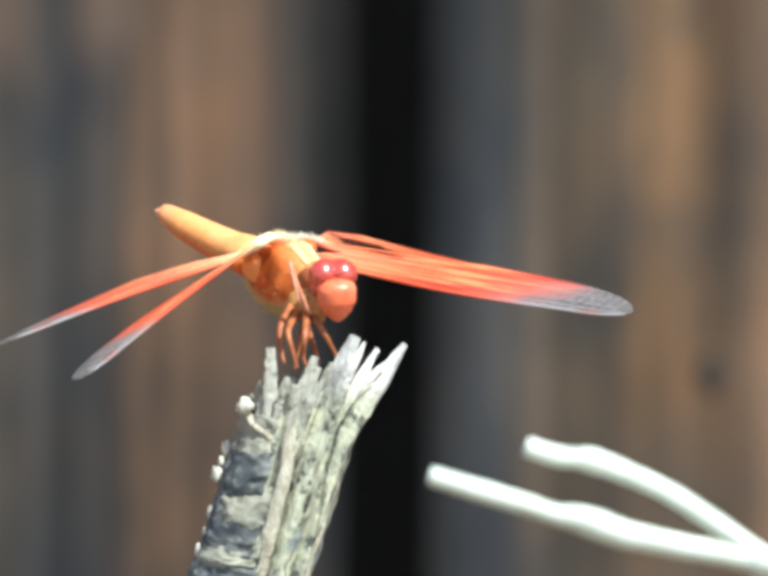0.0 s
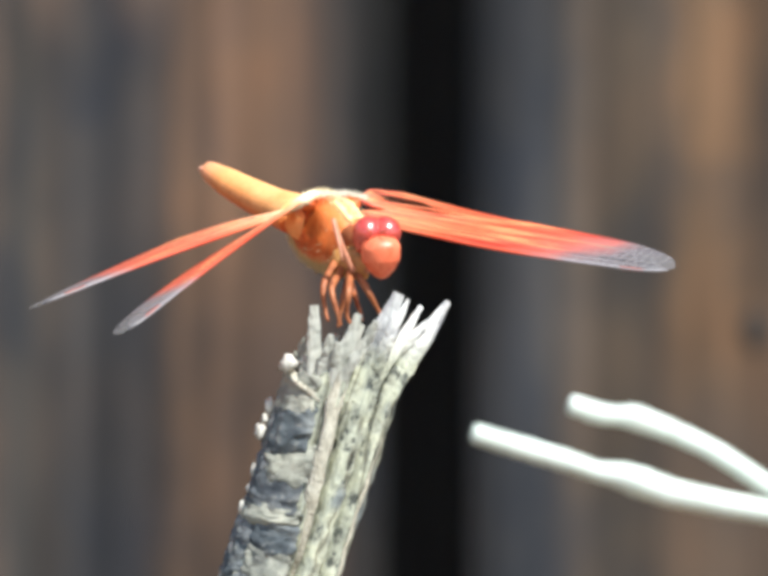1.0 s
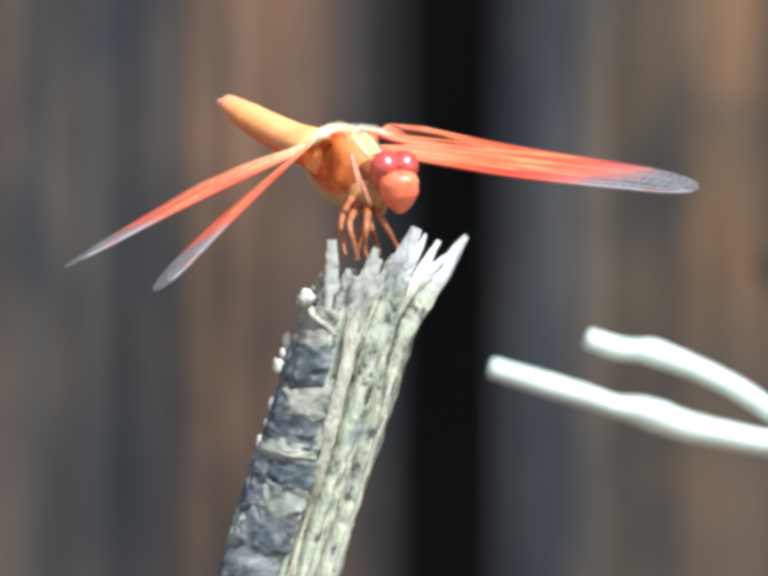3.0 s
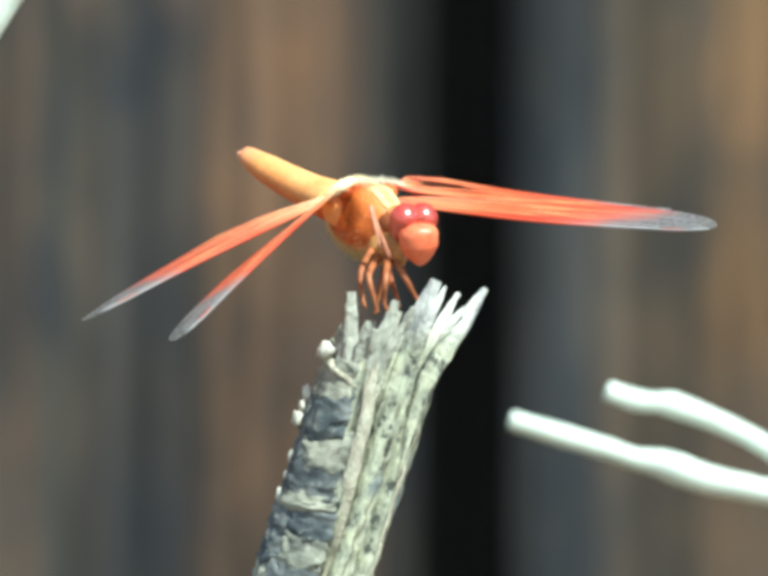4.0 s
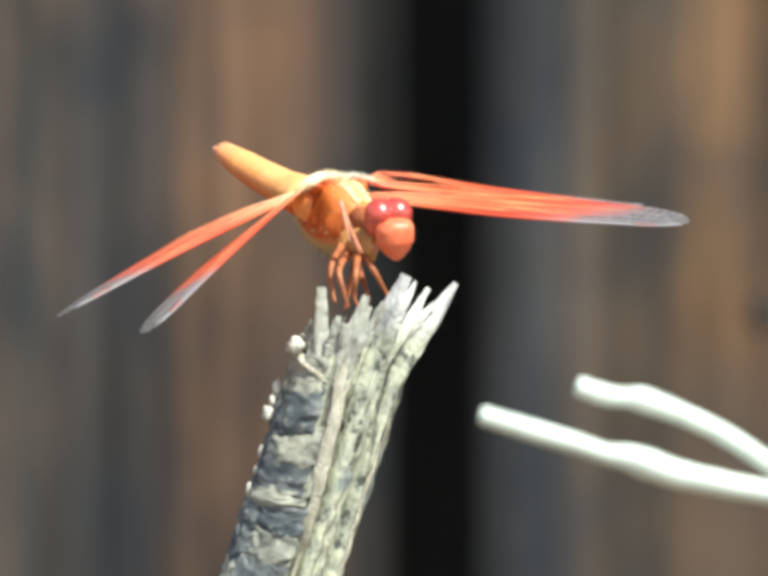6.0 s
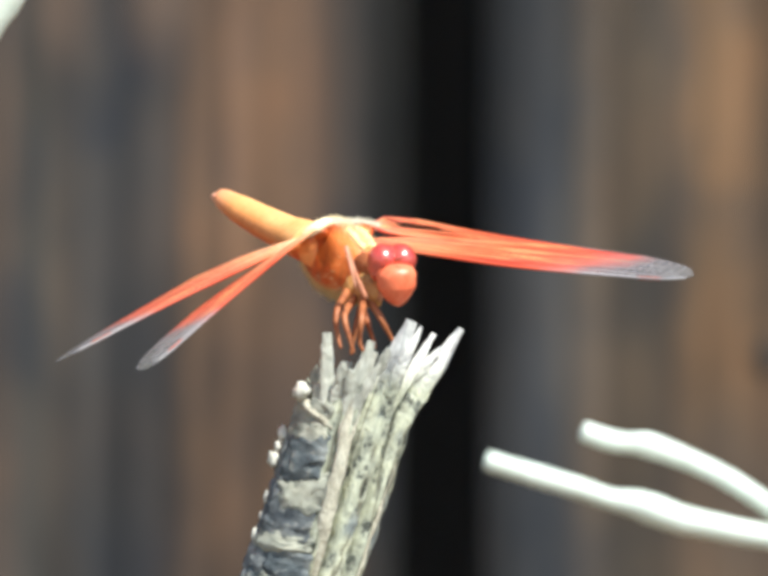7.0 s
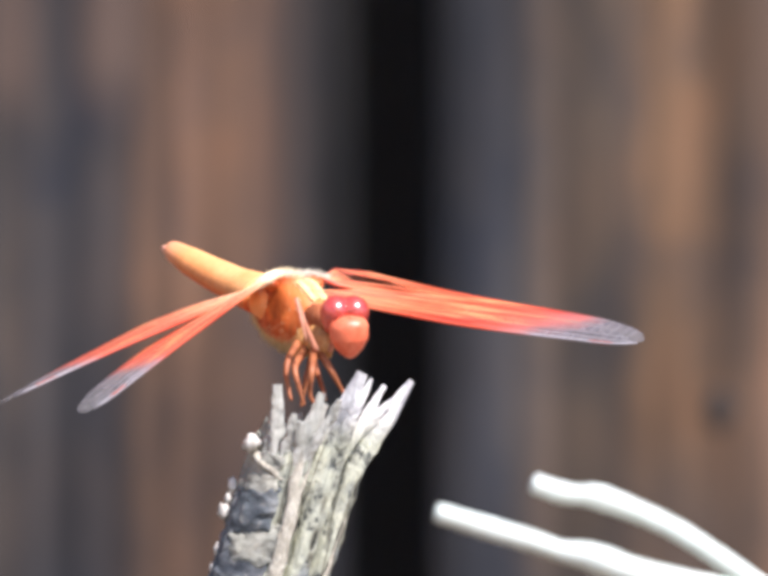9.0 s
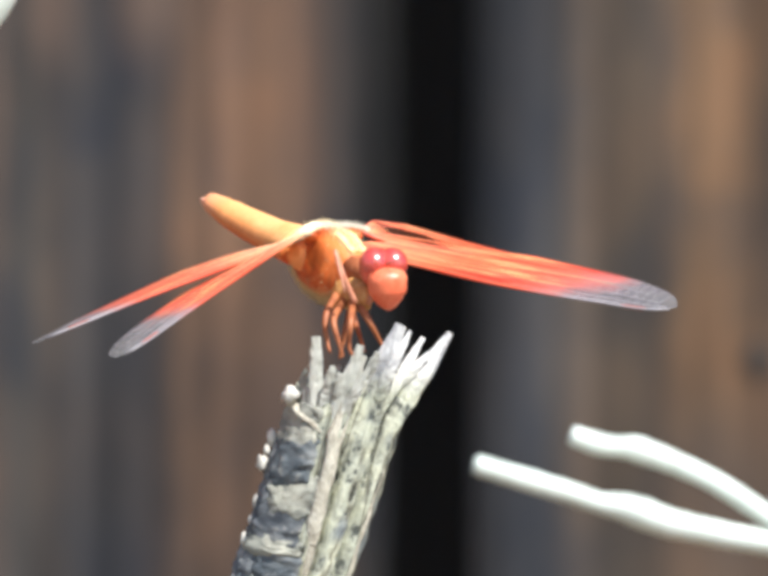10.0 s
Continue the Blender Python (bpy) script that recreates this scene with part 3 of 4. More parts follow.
def build_stub():
    stub = thing("broken_branch", stub_line(-985)[0], "weathered grey dead branch stub with a splintered broken top", "branch")
    home = stub.matrix_basis.inverted()
    levels = [-985 + 30 * k for k in range(31)] + [-70 + 4 * k for k in range(15)] + [-12 + 0.6 * k for k in range(71)]
    sides = 240

    def top_cut(th):
        return 31.2 - 4.5 * bell(th, -55, 28) + 2.0 * noise.noise(Vector((math.cos(radians(th)) * 6, math.sin(radians(th)) * 6, 4.4)))

    def ring(i, j):
        th = 360 * j / sides - 180
        s = levels[i]
        if s > 20:
            s = 20 + (s - 20) * (top_cut(th) - 20) / 10.0
        return home @ on_stub(s, th, 0.03 * max(0.0, s - 16) * max(0.0, math.sin(radians(th))) - 0.05 * max(0.0, s - 24))
    verts, faces = sheet(len(levels), sides, ring, True)
    mid = home @ stub_line(24)[0]
    inner = len(verts)
    last = verts[-sides:]
    verts += [v.lerp(mid + (v - mid) * 0.5, 0.75) for v in last] + [mid]
    base = inner - sides
    for j in range(sides):
        k = (j + 1) % sides
        faces += [(base + j, base + k, inner + k, inner + j), (inner + j, inner + k, inner + sides)]
    part("branch_wood", mesh_of("branch_wood", verts, faces, M_WOOD), stub)

    split = bare_wood("pale_split_wood", True)
    # split fibres that run up the wood and stand free at the break: angle, foot, tip, width, depth of the tip
    fibres = [(-38, 21, (694, 630), 30, -11), (-24, 13, (728, 690), 30, -13), (-8, 11, (785, 648), 30, -13), (0, 15, (802, 692), 22, -14),
              (9, 12, (820, 662), 27, -13), (18, 9, (866, 606), 42, -12), (27, 12, (886, 618), 25, -12), (36, 11, (912, 632), 24, -9), (47, 9, (928, 660), 32, -9), (57, 11, (967, 622), 37, -7),
              (68, 10, (893, 684), 26, -4), (33, 13, (858, 660), 34, -13), (-50, 24, (672, 734), 24, -9), (-12, 14, (742, 706), 24, -13.5), 
              (150, 15, (836, 640), 34, 1), (-170, 15, (790, 668), 34, 2), (-140, 15, (742, 690), 30, 1), (110, 15, (898, 650), 30, 0)]
    for k, (th, foot, tip, wide, deep) in enumerate(fibres):
        foot = 13 + foot * 0.2
        base = [on_stub(foot + (28 - foot) * q / 3, th, -2.4 + 0.62 * q) for q in range(4)]
        end = spot(*tip, deep)
        sway = Vector((0.00015 * math.sin(k * 2.1), 0.0002 * math.cos(k * 1.3), 0))
        line = bent(base + [base[3].lerp(end, 0.35) + sway, base[3].lerp(end, 0.7), end], 4)
        fresh = 5 <= k <= 11
        n, w = len(line) - 1, wide * (0.98 if fresh else 1.0) / 2 / PER_M
        radii = [w * (1.3 - 0.42 * i / n + 0.09 * noise.noise(Vector((i * 0.5, k * 2.3, 0)))) * (1 - (0.3 + 0.5 * (k * 0.618 % 1)) * max(0, (i / n - 0.7) / 0.3) ** 1.5) * min(1, 0.2 + i / n * 2.2) for i in range(n + 1)]
        v, f = tube([home @ p for p in line], radii, 10, 0.3, 0.5, k * 3.7)
        part("splinter", mesh_of("splinter", v, f, split if fresh else M_SPLINTER, False), stub, "pale splinter" if fresh else "")

    # two pale ribs of sound wood that run up the stub
    for k, (ta, tb, r0) in enumerate(((42, -5, 0.95), (35, 80, 0.68))):
        line = [on_stub(-60 + 90 * q / 60, ta + (tb - ta) * q / 60 + 2.0 * noise.noise(Vector((q * 0.22, k, 0))), -0.25 - 0.05 * max(0, q - 52)) for q in range(61)]
        radii = [r0 / 1000 * (1 + 0.25 * noise.noise(Vector((q * 0.4, 7 + k, 0)))) * min(1, (62 - q) / 5) for q in range(61)]
        v, f = tube([home @ p for p in line], radii, 14, 0.5, 0.75, 20 + k * 5)
        part("wood_rib", mesh_of("wood_rib", v, f, M_RIDGE), stub, "pale cream rib of bare wood")

    # bark scales on the shaded side: start, length, first and last angle, height
    dark, mixed, pale = M_BARK_DARK, M_BARK_MIXED, M_BARK_PALE
    scales = [(21.8, 5.0, -98, -22, 0.5, pale), (16.8, 6.0, -80, -15, 0.75, dark), (16.6, 6.2, -106, -70, 0.6, mixed), (12.6, 5.0, -62, -1, 0.5, pale), (11.8, 5.6, -104, -54, 0.5, mixed), (8.0, 5.0, -104, -6, 0.65, mixed),
              (6.8, 2.0, -106, 0, 0.8, pale), (2.8, 4.6, -52, 3, 0.6, dark), (2.6, 4.8, -106, -46, 0.7, mixed), (-1.2, 4.6, -50, 4, 0.6, pale), (-1.6, 4.8, -108, -44, 0.75, dark), (-6.0, 5.2, -60, 2, 0.7, mixed), (-6.6, 5.4, -108, -50, 0.7, pale),
              (-14.0, 8.0, -112, -4, 0.9, mixed), (20, 8.0, -165, -100, 0.7, pale), (10, 11, -170, -106, 0.8, pale), (-2, 13, -168, -110, 0.8, pale)]
    for k, (s0, length, th0, th1, high, cover) in enumerate(scales):
        n = 18

        def patch(i, j, sign, k=k, s0=s0, length=length, th0=th0, th1=th1, high=high, n=n):
            u, v = i / (n - 1), j / (n - 1)
            th = th0 + (th1 - th0) * v + 7 * noise.noise(Vector((u * 4, k, v * 3)))
            s = s0 + length * u + 0.8 * noise.noise(Vector((v * 5, k * 1.7, u * 2))) - 1.5 * math.sin(math.pi * v) * (1 - u)
            edge = min(1, 5 * min(u, 1 - u), 5 * min(v, 1 - v))
            lift = 0.75 * high * (0.35 + 0.65 * edge) * (1.5 - 0.9 * u) + 0.35 * noise.noise(Vector((u * 6, v * 7, k * 2.0)))
            return home @ on_stub(s, th, lift if sign > 0 else -0.25)
        v1, f1 = sheet(n, n, lambda i, j: patch(i, j, 1))
        v2, _ = sheet(n, n, lambda i, j: patch(i, j, -1))
        rim = list(range(n)) + [i * n + n - 1 for i in range(1, n)] + [(n - 1) * n + j for j in range(n - 2, -1, -1)] + [i * n for i in range(n - 2, 0, -1)]
        m, base = len(rim), n * n
        verts = v1 + [v2[r] for r in rim]
        faces = f1 + [(rim[q], base + q, base + (q + 1) % m, rim[(q + 1) % m]) for q in range(m)]
        part("bark_scale", mesh_of("bark_scale", verts, faces, cover), stub, "dark slate bark scale" if cover == dark else "pale olive-grey bark scale" if cover == pale else "mottled grey bark scale")

    # pale broken thorns along the bark's edge
    for k, (px, py, size, deep) in enumerate([(642, 750, 38, -9), (583, 889, 21, -6), (602, 836, 18, -6), (549, 1044, 19, -6), (572, 968, 15, -6), (592, 862, 12, -6), (528, 1128, 17, -6), (560, 1005, 11, -6)]):
        c = spot(px, py, deep)

        def lump(i, j, c=c, size=size, k=k):
            la, lo = math.pi * (i / 7 - 0.5), 2 * math.pi * j / 12
            d = Vector((math.cos(la) * math.cos(lo), math.cos(la) * math.sin(lo), math.sin(la) * (1.1 if k == 0 else 1.6)))
            return home @ (c + d * size / 2 / PER_M * (0.9 if k == 0 else 1.1) * (1 + 0.6 * noise.noise(d * 2.2 + Vector((k * 3.0, 0, 0)))))
        part("thorn", mesh_of("thorn", *sheet(8, 12, lump, True, True), M_THORN), stub, "pale broken thorn")


    # a curled pale lip of bark that runs in from the knob
    lip = bent([on_stub(a, th, up) for a, th, up in ((26.9, -84, 0.4), (26.2, -62, 0.45), (25.3, -46, 0.45), (24.5, -30, 0.4), (23.8, -18, 0.1))], 5)
    v, f = tube([home @ q for q in lip], [r / 1000 for r in spread([0.8, 0.6, 0.42, 0.42, 0.2], 5)], 10, 0.8, 0.5, 31)
    part("bark_lip", mesh_of("bark_lip", v, f, M_RIDGE), stub, "pale curled lip of torn bark")


# ---------------------------------------------------------------- bleached twigs
def rod(name, pts, radii_mm, home, parent, seed, label="", steps=6):
    line = bent(pts, steps)
    rad = [r / 1000 for r in spread(radii_mm, steps)]
    rad = [r * 1.1 for r in rad]
    rad[0] *= 0.7
    line.insert(1, line[0].lerp(line[1], 0.2)), rad.insert(1, rad[1] * 0.95)
    v, f = tube([home @ p for p in line], rad, 16, 0.04, 1.0, seed)
    return part(name, mesh_of(name, v, f, M_TWIG), parent, label)


def build_twigs():
    d = 250
    root = Vector((0.34, 0.2, -0.03))
    fork = thing("forked_twig", root, "bleached white forked dry twig beside the branch stub", "twig", "bleached twigs")
    home = fork.matrix_basis.inverted()
    joint = spot(1730, 1076, d)
    rod("twig_shoot", [spot(1016, 890, d), spot(1110, 919, d), spot(1210, 949, d), spot(1272, 970, d), spot(1318, 978, d), spot(1360, 992, d), spot(1420, 1012, d), spot(1530, 1036, d), spot(1640, 1056, d), joint],
        [1.3, 1.45, 1.42, 1.35, 1.8, 2.1, 1.9, 1.65, 1.65, 1.8], home, fork, 1.0)
    rod("twig_shoot", [spot(1214, 830, d + 3), spot(1270, 850, d + 3), spot(1315, 856, d + 3), spot(1350, 860, d + 3), spot(1430, 890, d + 3), spot(1510, 928, d + 2), spot(1600, 986, d), spot(1680, 1044, d), joint],
        [1.3, 1.42, 1.35, 1.7, 1.42, 1.35, 1.35, 1.4, 1.65], home, fork, 5.0)
    rod("twig_stem", [spot(1690, 1066, d), joint, joint + Vector((0.04, 0.005, -0.012)), joint + Vector((0.12, 0.02, -0.08)), joint + Vector((0.2, 0.03, -0.3)), Vector((0.33, 0.2, 0.4)), root],
        [1.6, 2.3, 2.6, 3.0, 3.6, 4.2, 5.0], home, fork, 9.0)

    d = -70
    root = Vector((-0.3, -0.05, -0.03))
    stalk = thing("dry_twig", root, "bleached white dry twig with a short side shoot", "twig", "bleached twigs")
    home = stalk.matrix_basis.inverted()
    rod("twig_stem", [spot(44, -270, d), spot(48, -185, d), spot(30, -105, d), spot(-24, 0, d), spot(-92, 130, d), spot(-180, 290, d), spot(-300, 520, d), Vector((-0.11, -0.07, 0.95)), Vector((-0.2, -0.065, 0.7)), Vector((-0.28, -0.055, 0.3)), root],
        [2.4, 3.7, 4.1, 3.5, 2.8, 2.6, 2.8, 3.2, 3.8, 4.6, 5.2], home, stalk, 13.0)
    rod("side_shoot", [spot(-98, 566, d), spot(-150, 585, d), spot(-230, 570, d), spot(-318, 560, d)], [1.1, 1.2, 1.3, 1.5], home, stalk, 17.0)


# ---------------------------------------------------------------- dragonfly
FWD = Vector((0.60, -0.76, -0.25)).normalized()
LEFT = Vector((0, 0, 1)).cross(FWD).normalized()
UPW = FWD.cross(LEFT)
BODY = spot(726, 474, 0)
LIFT = Matrix.Translation(-BODY)


def ball(rows, cols, rx, ry, rz, wrinkle=0.0, seed=0.0):
    def point(i, j):
        la, lo = math.pi * (i / (rows - 1) - 0.5) * 0.995, 2 * math.pi * j / cols
        p = Vector((math.cos(la) * math.cos(lo), math.cos(la) * math.sin(lo), math.sin(la)))
        k = 1 + wrinkle * noise.noise(p * 2.3 + Vector((seed, 0, 0)))
        return Vector((p.x * rx, p.y * ry, p.z * rz)) * k / 1000
    return sheet(rows, cols, point, True, True)


# wings: root in body axes (forward, left, up, mm); span, chord, side, whether the tip lies nearer (-1) or farther (1)
WING_ROOTS = {"fore_left": (1.6, 3.4, 2.8), "hind_left": (0.0, 3.5, 4.4), "fore_right": (-1.5, -4.2, 3.9), "hind_right": (-4.0, -3.8, 1.85)}
WING_SHAPE = {"fore_left": (46.5, 9.5, 1, -1), "hind_left": (45.0, 13.0, 1, 1), "fore_right": (46.5, 9.5, -1, -1), "hind_right": (45.0, 13.0, -1, -1)}


# the tip's place and opening at rest, and how much the blade opens from root to tip, in radians
WING_REST = {"fore_left": (1440, 496, -0.35), "hind_left": (1348, 461, -0.14), "fore_right": (343, 724, 0.15), "hind_right": (160, 678, 0.11)}
WING_WASH = {"fore_left": 0.08, "hind_left": -0.25, "fore_right": 0.14, "hind_right": -0.2}


def wing_root(key):
    f, l, u = WING_ROOTS[key]
    return BODY + (FWD * f + LEFT * l + UPW * u) / 1000


def wing_turn(key, px, py, open_by):
    """The wing's turn when its tip shows at that place of the resting picture: its axes, its roll, and which way a further roll opens it."""
    span, chord, side, sign = WING_SHAPE[key]
    flat = spot(px, py) - wing_root(key)
    flat.y = 0
    short = min(flat.length, span * 0.9985 / 1000)
    flat = flat.normalized() * short
    w = Vector((flat.x, sign * math.sqrt((span / 1000) ** 2 - short ** 2), flat.z)).normalized()
    turn = axes(w, FWD)
    c, n = turn.col[1], turn.col[2]
    size = math.hypot(w.x, w.z)
    a, b = (w.x * c.z - w.z * c.x) / size, (w.x * n.z - w.z * n.x) / size
    lean, swing = math.atan2(b, a), math.acos(max(-1, min(1, open_by / math.hypot(a, b))))
    roll = min((lean + swing, lean - swing), key=lambda q: abs(math.remainder(q, 2 * math.pi)))
    return turn, roll, math.copysign(1, open_by * (b * math.cos(roll) - a * math.sin(roll)))


def wing_pose(key, px, py, open_by):
    """The wing's pose in the dragonfly's space when its tip shows at that place and the blade is turned open by that share."""
    turn, roll, _ = wing_turn(key, px, py, open_by)
    return Matrix.Translation(wing_root(key) - BODY) @ turn @ pose(0, 0, 0, math.degrees(roll))


def build_wing(key, body):
    span, chord, side, sign = WING_SHAPE[key]
    hind = key.startswith("hind")

    share = 0.3 if hind else 0.26
    at_rest, wash = WING_REST[key], WING_WASH[key]
    twist = wash * wing_turn(key, *at_rest)[2]

    def lead(u):
        belly = 1 if hind else 1 + 0.25 * math.sin(math.pi * min(1, u / 0.8))
        return share * chord * belly * ((0.55 if hind else 0.85) + (0.45 if hind else 0.15) * min(1, u / 0.4)) * min(1, 0.3 + u / 0.07) * math.sqrt(max(0.0, 1 - max(0, (u - 0.82) / 0.18) ** 2.4))

    def trail(u):
        root_w = 0.4 if hind else 0.2
        full = root_w + (1.0 - root_w) * min(1, u / (0.3 if hind else 0.48))
        taper = 1 - 0.35 * max(0, (u - 0.3) / 0.7)
        end = math.sqrt(max(0.0, 1 - max(0, (u - 0.72) / 0.28) ** 2.2))
        begin = min(1, 0.1 + u / 0.14) if hind else min(1, 0.25 + u / 0.05)
        return (share - 1) * chord * full * taper * end * begin

    def skin(u, v):
        a, b = lead(u), trail(u)
        y = a + (b - a) * v
        z = 0.28 * math.sin(v * 17) * (1 - v) * (1 - 0.7 * u) - 0.5 * u * u + 0.35 * math.sin(u * 3.0)
        a = twist * (u - 0.5)
        return Vector((u * span, y * math.cos(a) - z * math.sin(a), y * math.sin(a) + z * math.cos(a))) / 1000

    rows, cols = 56, 22
    top, faces = sheet(rows, cols, lambda i, j: skin(i / (rows - 1), j / (cols - 1)) + Vector((0, 0, 0.00003)))
    low, _ = sheet(rows, cols, lambda i, j: skin(i / (rows - 1), j / (cols - 1)) - Vector((0, 0, 0.00003)))
    n = len(top)
    rim = list(range(cols)) + [i * cols + cols - 1 for i in range(1, rows)] + [(rows - 1) * cols + j for j in range(cols - 2, -1, -1)] + [i * cols for i in range(rows - 2, 0, -1)]
    faces = faces + [(rim[q], rim[q] + n, rim[(q + 1) % len(rim)] + n, rim[(q + 1) % len(rim)]) for q in range(len(rim))]
    faces += [(d + n, c + n, b + n, a + n) for a, b, c, d in faces[:(rows - 1) * (cols - 1)]]
    wing = part("wing", mesh_of("wing", top + low, faces, M_WING[key]), body, "amber-orange wing with a clear smoky tip")

    # veins: strong ones lengthwise, then a net of cross veins
    verts, quads = [], []

    def vein(points, r0, r1):
        v, f = tube(points, [r0 + (r1 - r0) * i / (len(points) - 1) for i in range(len(points))], 5)
        base = len(verts)
        verts.extend(v)
        quads.extend([tuple(q + base for q in face) for face in f])
    for v0, v1, end, thick in ((0.0, 0.0, 0.985, 0.24), (0.07, 0.1, 0.97, 0.16), (0.16, 0.2, 0.97, 0.15), (0.28, 0.42, 0.95, 0.11), (0.4, 0.66, 0.9, 0.1), (0.55, 0.9, 0.8, 0.1), (0.75, 0.96, 0.5, 0.09), (1.0, 1.0, 0.97, 0.07)):
        first = 12 if key == "hind_left" and v0 in (0.16, 0.28, 0.55) else 0
        thick *= 1.8 if key == "hind_left" and v0 == 0.4 else 1
        vein([skin(0.01 + (end - 0.01) * k / 30, v0 + (v1 - v0) * k / 30) for k in range(first, 31)], thick / 1000, thick * 0.55 / 1000)
    for k in range(17 if key == "hind_left" else 0, 46):
        u = 0.05 + 0.9 * k / 45
        vein([skin(u + 0.008 * math.sin(k * 2.0 + q), q / 7) for q in range(8)], 0.045 / 1000, 0.04 / 1000)
    part("wing_vein", mesh_of("wing_vein", verts, quads, M_WING_VEIN[side]), wing, "red-orange wing veins")
    cell = [skin(0.84 + 0.08 * k / 8, 0.035) for k in range(9)]
    v, f = tube(cell, [0.26 / 1000 * (0.5 if k in (0, 8) else 1) for k in range(9)], 8, 0, 0.35)
    part("wing_cell", mesh_of("wing_cell", v, f, M_STIGMA), wing, "dark red cell near the wing tip")
    return wing


def build_dragonfly():
    body = thing("dragonfly", BODY, "orange-red dragonfly perched on the splintered stub, wings spread", "dragonfly")
    turn = axes(FWD, LEFT)

    # thorax: deep box-like barrel, higher behind, slanting forward
    def barrel(i, j):
        t, ang = i / 23, 2 * math.pi * j / 40
        prof = math.sin(math.pi * (0.04 + 0.92 * t)) ** 0.55
        c, s = math.cos(ang), math.sin(ang)
        y = 4.2 * prof * math.copysign(abs(c) ** 0.85, c)
        z = (5.0 if s > 0 else 4.6 + 0.3 * t) * prof * math.copysign(abs(s) ** 0.9, s) - 0.5
        x = -7.4 + 14.4 * t - 0.28 * z * math.sin(math.pi * t)
        groove = 0.25 * math.sin((x + 0.45 * z) * 1.9) * abs(c)
        k = 1 + 0.03 * noise.noise(Vector((x, y, z)) * 0.5) - groove * 0.08
        return Vector((x, y * k, z * k)) / 1000
    thorax = part("thorax", mesh_of("thorax", *sheet(24, 40, barrel, True, True), M_THORAX), body, "rusty orange-brown furry thorax", turn)
    # pale stripes down the front and the sides
    def stripe(line, wide):
        v, f = tube([q * 0.985 for q in line], [wide / 1000 * (0.45 if k in (0, len(line) - 1) else 1) for k in range(len(line))], 8, 0.2, 1.0, wide)
        part("thorax_stripe", mesh_of("thorax_stripe", v, f, M_STRIPE), thorax, "pale cream-orange stripe")
    for side in (-1, 1):
        front = []
        for k in range(10):
            t = 0.66 + 0.25 * k / 9
            prof = math.sin(math.pi * (0.04 + 0.92 * t)) ** 0.55
            c = (1.05 / (4.2 * prof)) ** (1 / 0.85)
            front.append(barrel(t * 23, math.acos(side * min(1, c)) / (2 * math.pi) * 40))
        stripe(front, 0.55)
    # short pale hair over back and belly
    rng = random.Random(4)
    verts, faces = [], []
    for _ in range(6000):
        t, ang = rng.uniform(0.05, 0.9), rng.uniform(0, 2 * math.pi)
        if rng.random() < 0.985:
            ang = rng.gauss(-1.57, 0.4) if rng.random() < 0.8 else rng.gauss(1.57, 0.25)
        p = barrel(t * 23, ang / (2 * math.pi) * 40)
        out = (p - Vector((p.x * 0.8, 0, -0.0005))).normalized()
        side = out.cross(Vector((1, 0.2, 0.1))).normalized() * 0.00004
        tip = p + out * rng.uniform(0.0003, 0.0013 if out.z < 0 else 0.0007) + Vector((rng.gauss(0, 2e-4), rng.gauss(0, 2e-4), rng.gauss(0, 2e-4)))
        b = len(verts)
        third = out.cross(side)
        verts += [p + side - out * 0.0002, p - side * 0.5 + third * 0.86 - out * 0.0002, p - side * 0.5 - third * 0.86 - out * 0.0002, tip]
        faces += [(b, b + 1, b + 3), (b + 1, b + 2, b + 3), (b + 2, b, b + 3)]
    tagged(part("thorax_hair", mesh_of("thorax_hair", verts, faces, M_FUZZ), thorax, "fine pale hair"), kind="stuff")

    # pale hair standing along the ridge between the wing roots
    ridge = bent([LIFT @ spot(*q) for q in ((668, 420, -4), (690, 407, -3), (724, 402, -2), (770, 402, 0), (800, 412, 2))], 8)
    verts, faces = [], []
    for _ in range(700):
        p = rng.choice(ridge) + Vector((rng.gauss(0, 3e-4), rng.gauss(0, 9e-4), rng.gauss(-2e-4, 2e-4)))
        tip = p + Vector((rng.gauss(0, 3e-4), rng.gauss(0, 3e-4), rng.uniform(3e-4, 7e-4)))
        b = len(verts)
        verts += [p + Vector((4e-5, 0, 0)), p + Vector((-2e-5, 3.5e-5, 0)), p + Vector((-2e-5, -3.5e-5, 0)), tip]
        faces += [(b, b + 1, b + 3), (b + 1, b + 2, b + 3), (b + 2, b, b + 3)]
    tagged(part("crest_hair", mesh_of("crest_hair", verts, faces, M_HINGE), body, "pale hair between the wing roots"), kind="stuff")

    # added pale shoulder over the two right wings' roots, sunlight put into its colour
    line = bent([LIFT @ spot(*q) for q in ((706, 403, -4), (690, 406, -5), (674, 414, -6), (658, 425, -6), (644, 436, -6))], 5)
    v, f = tube(line, [r / 1000 for r in spread([0.45, 0.7, 0.8, 0.7, 0.35], 5)], 10, 0.2, 0.8, 3)
    part("shoulder", mesh_of("shoulder", v, f, M_SHOULDER), body, "shoulder over the wing roots, sunlight put into its cream colour")

    # abdomen: ten rings, broad at the root, flattened, tapering to the tip
    a0, a1 = spot(668, 452, 4), spot(480, 347, 31)
    long = (a1 - a0).length * 1000
    bounds = [0, 0.05, 0.12, 0.22, 0.33, 0.45, 0.57, 0.68, 0.79, 0.89, 1.0]

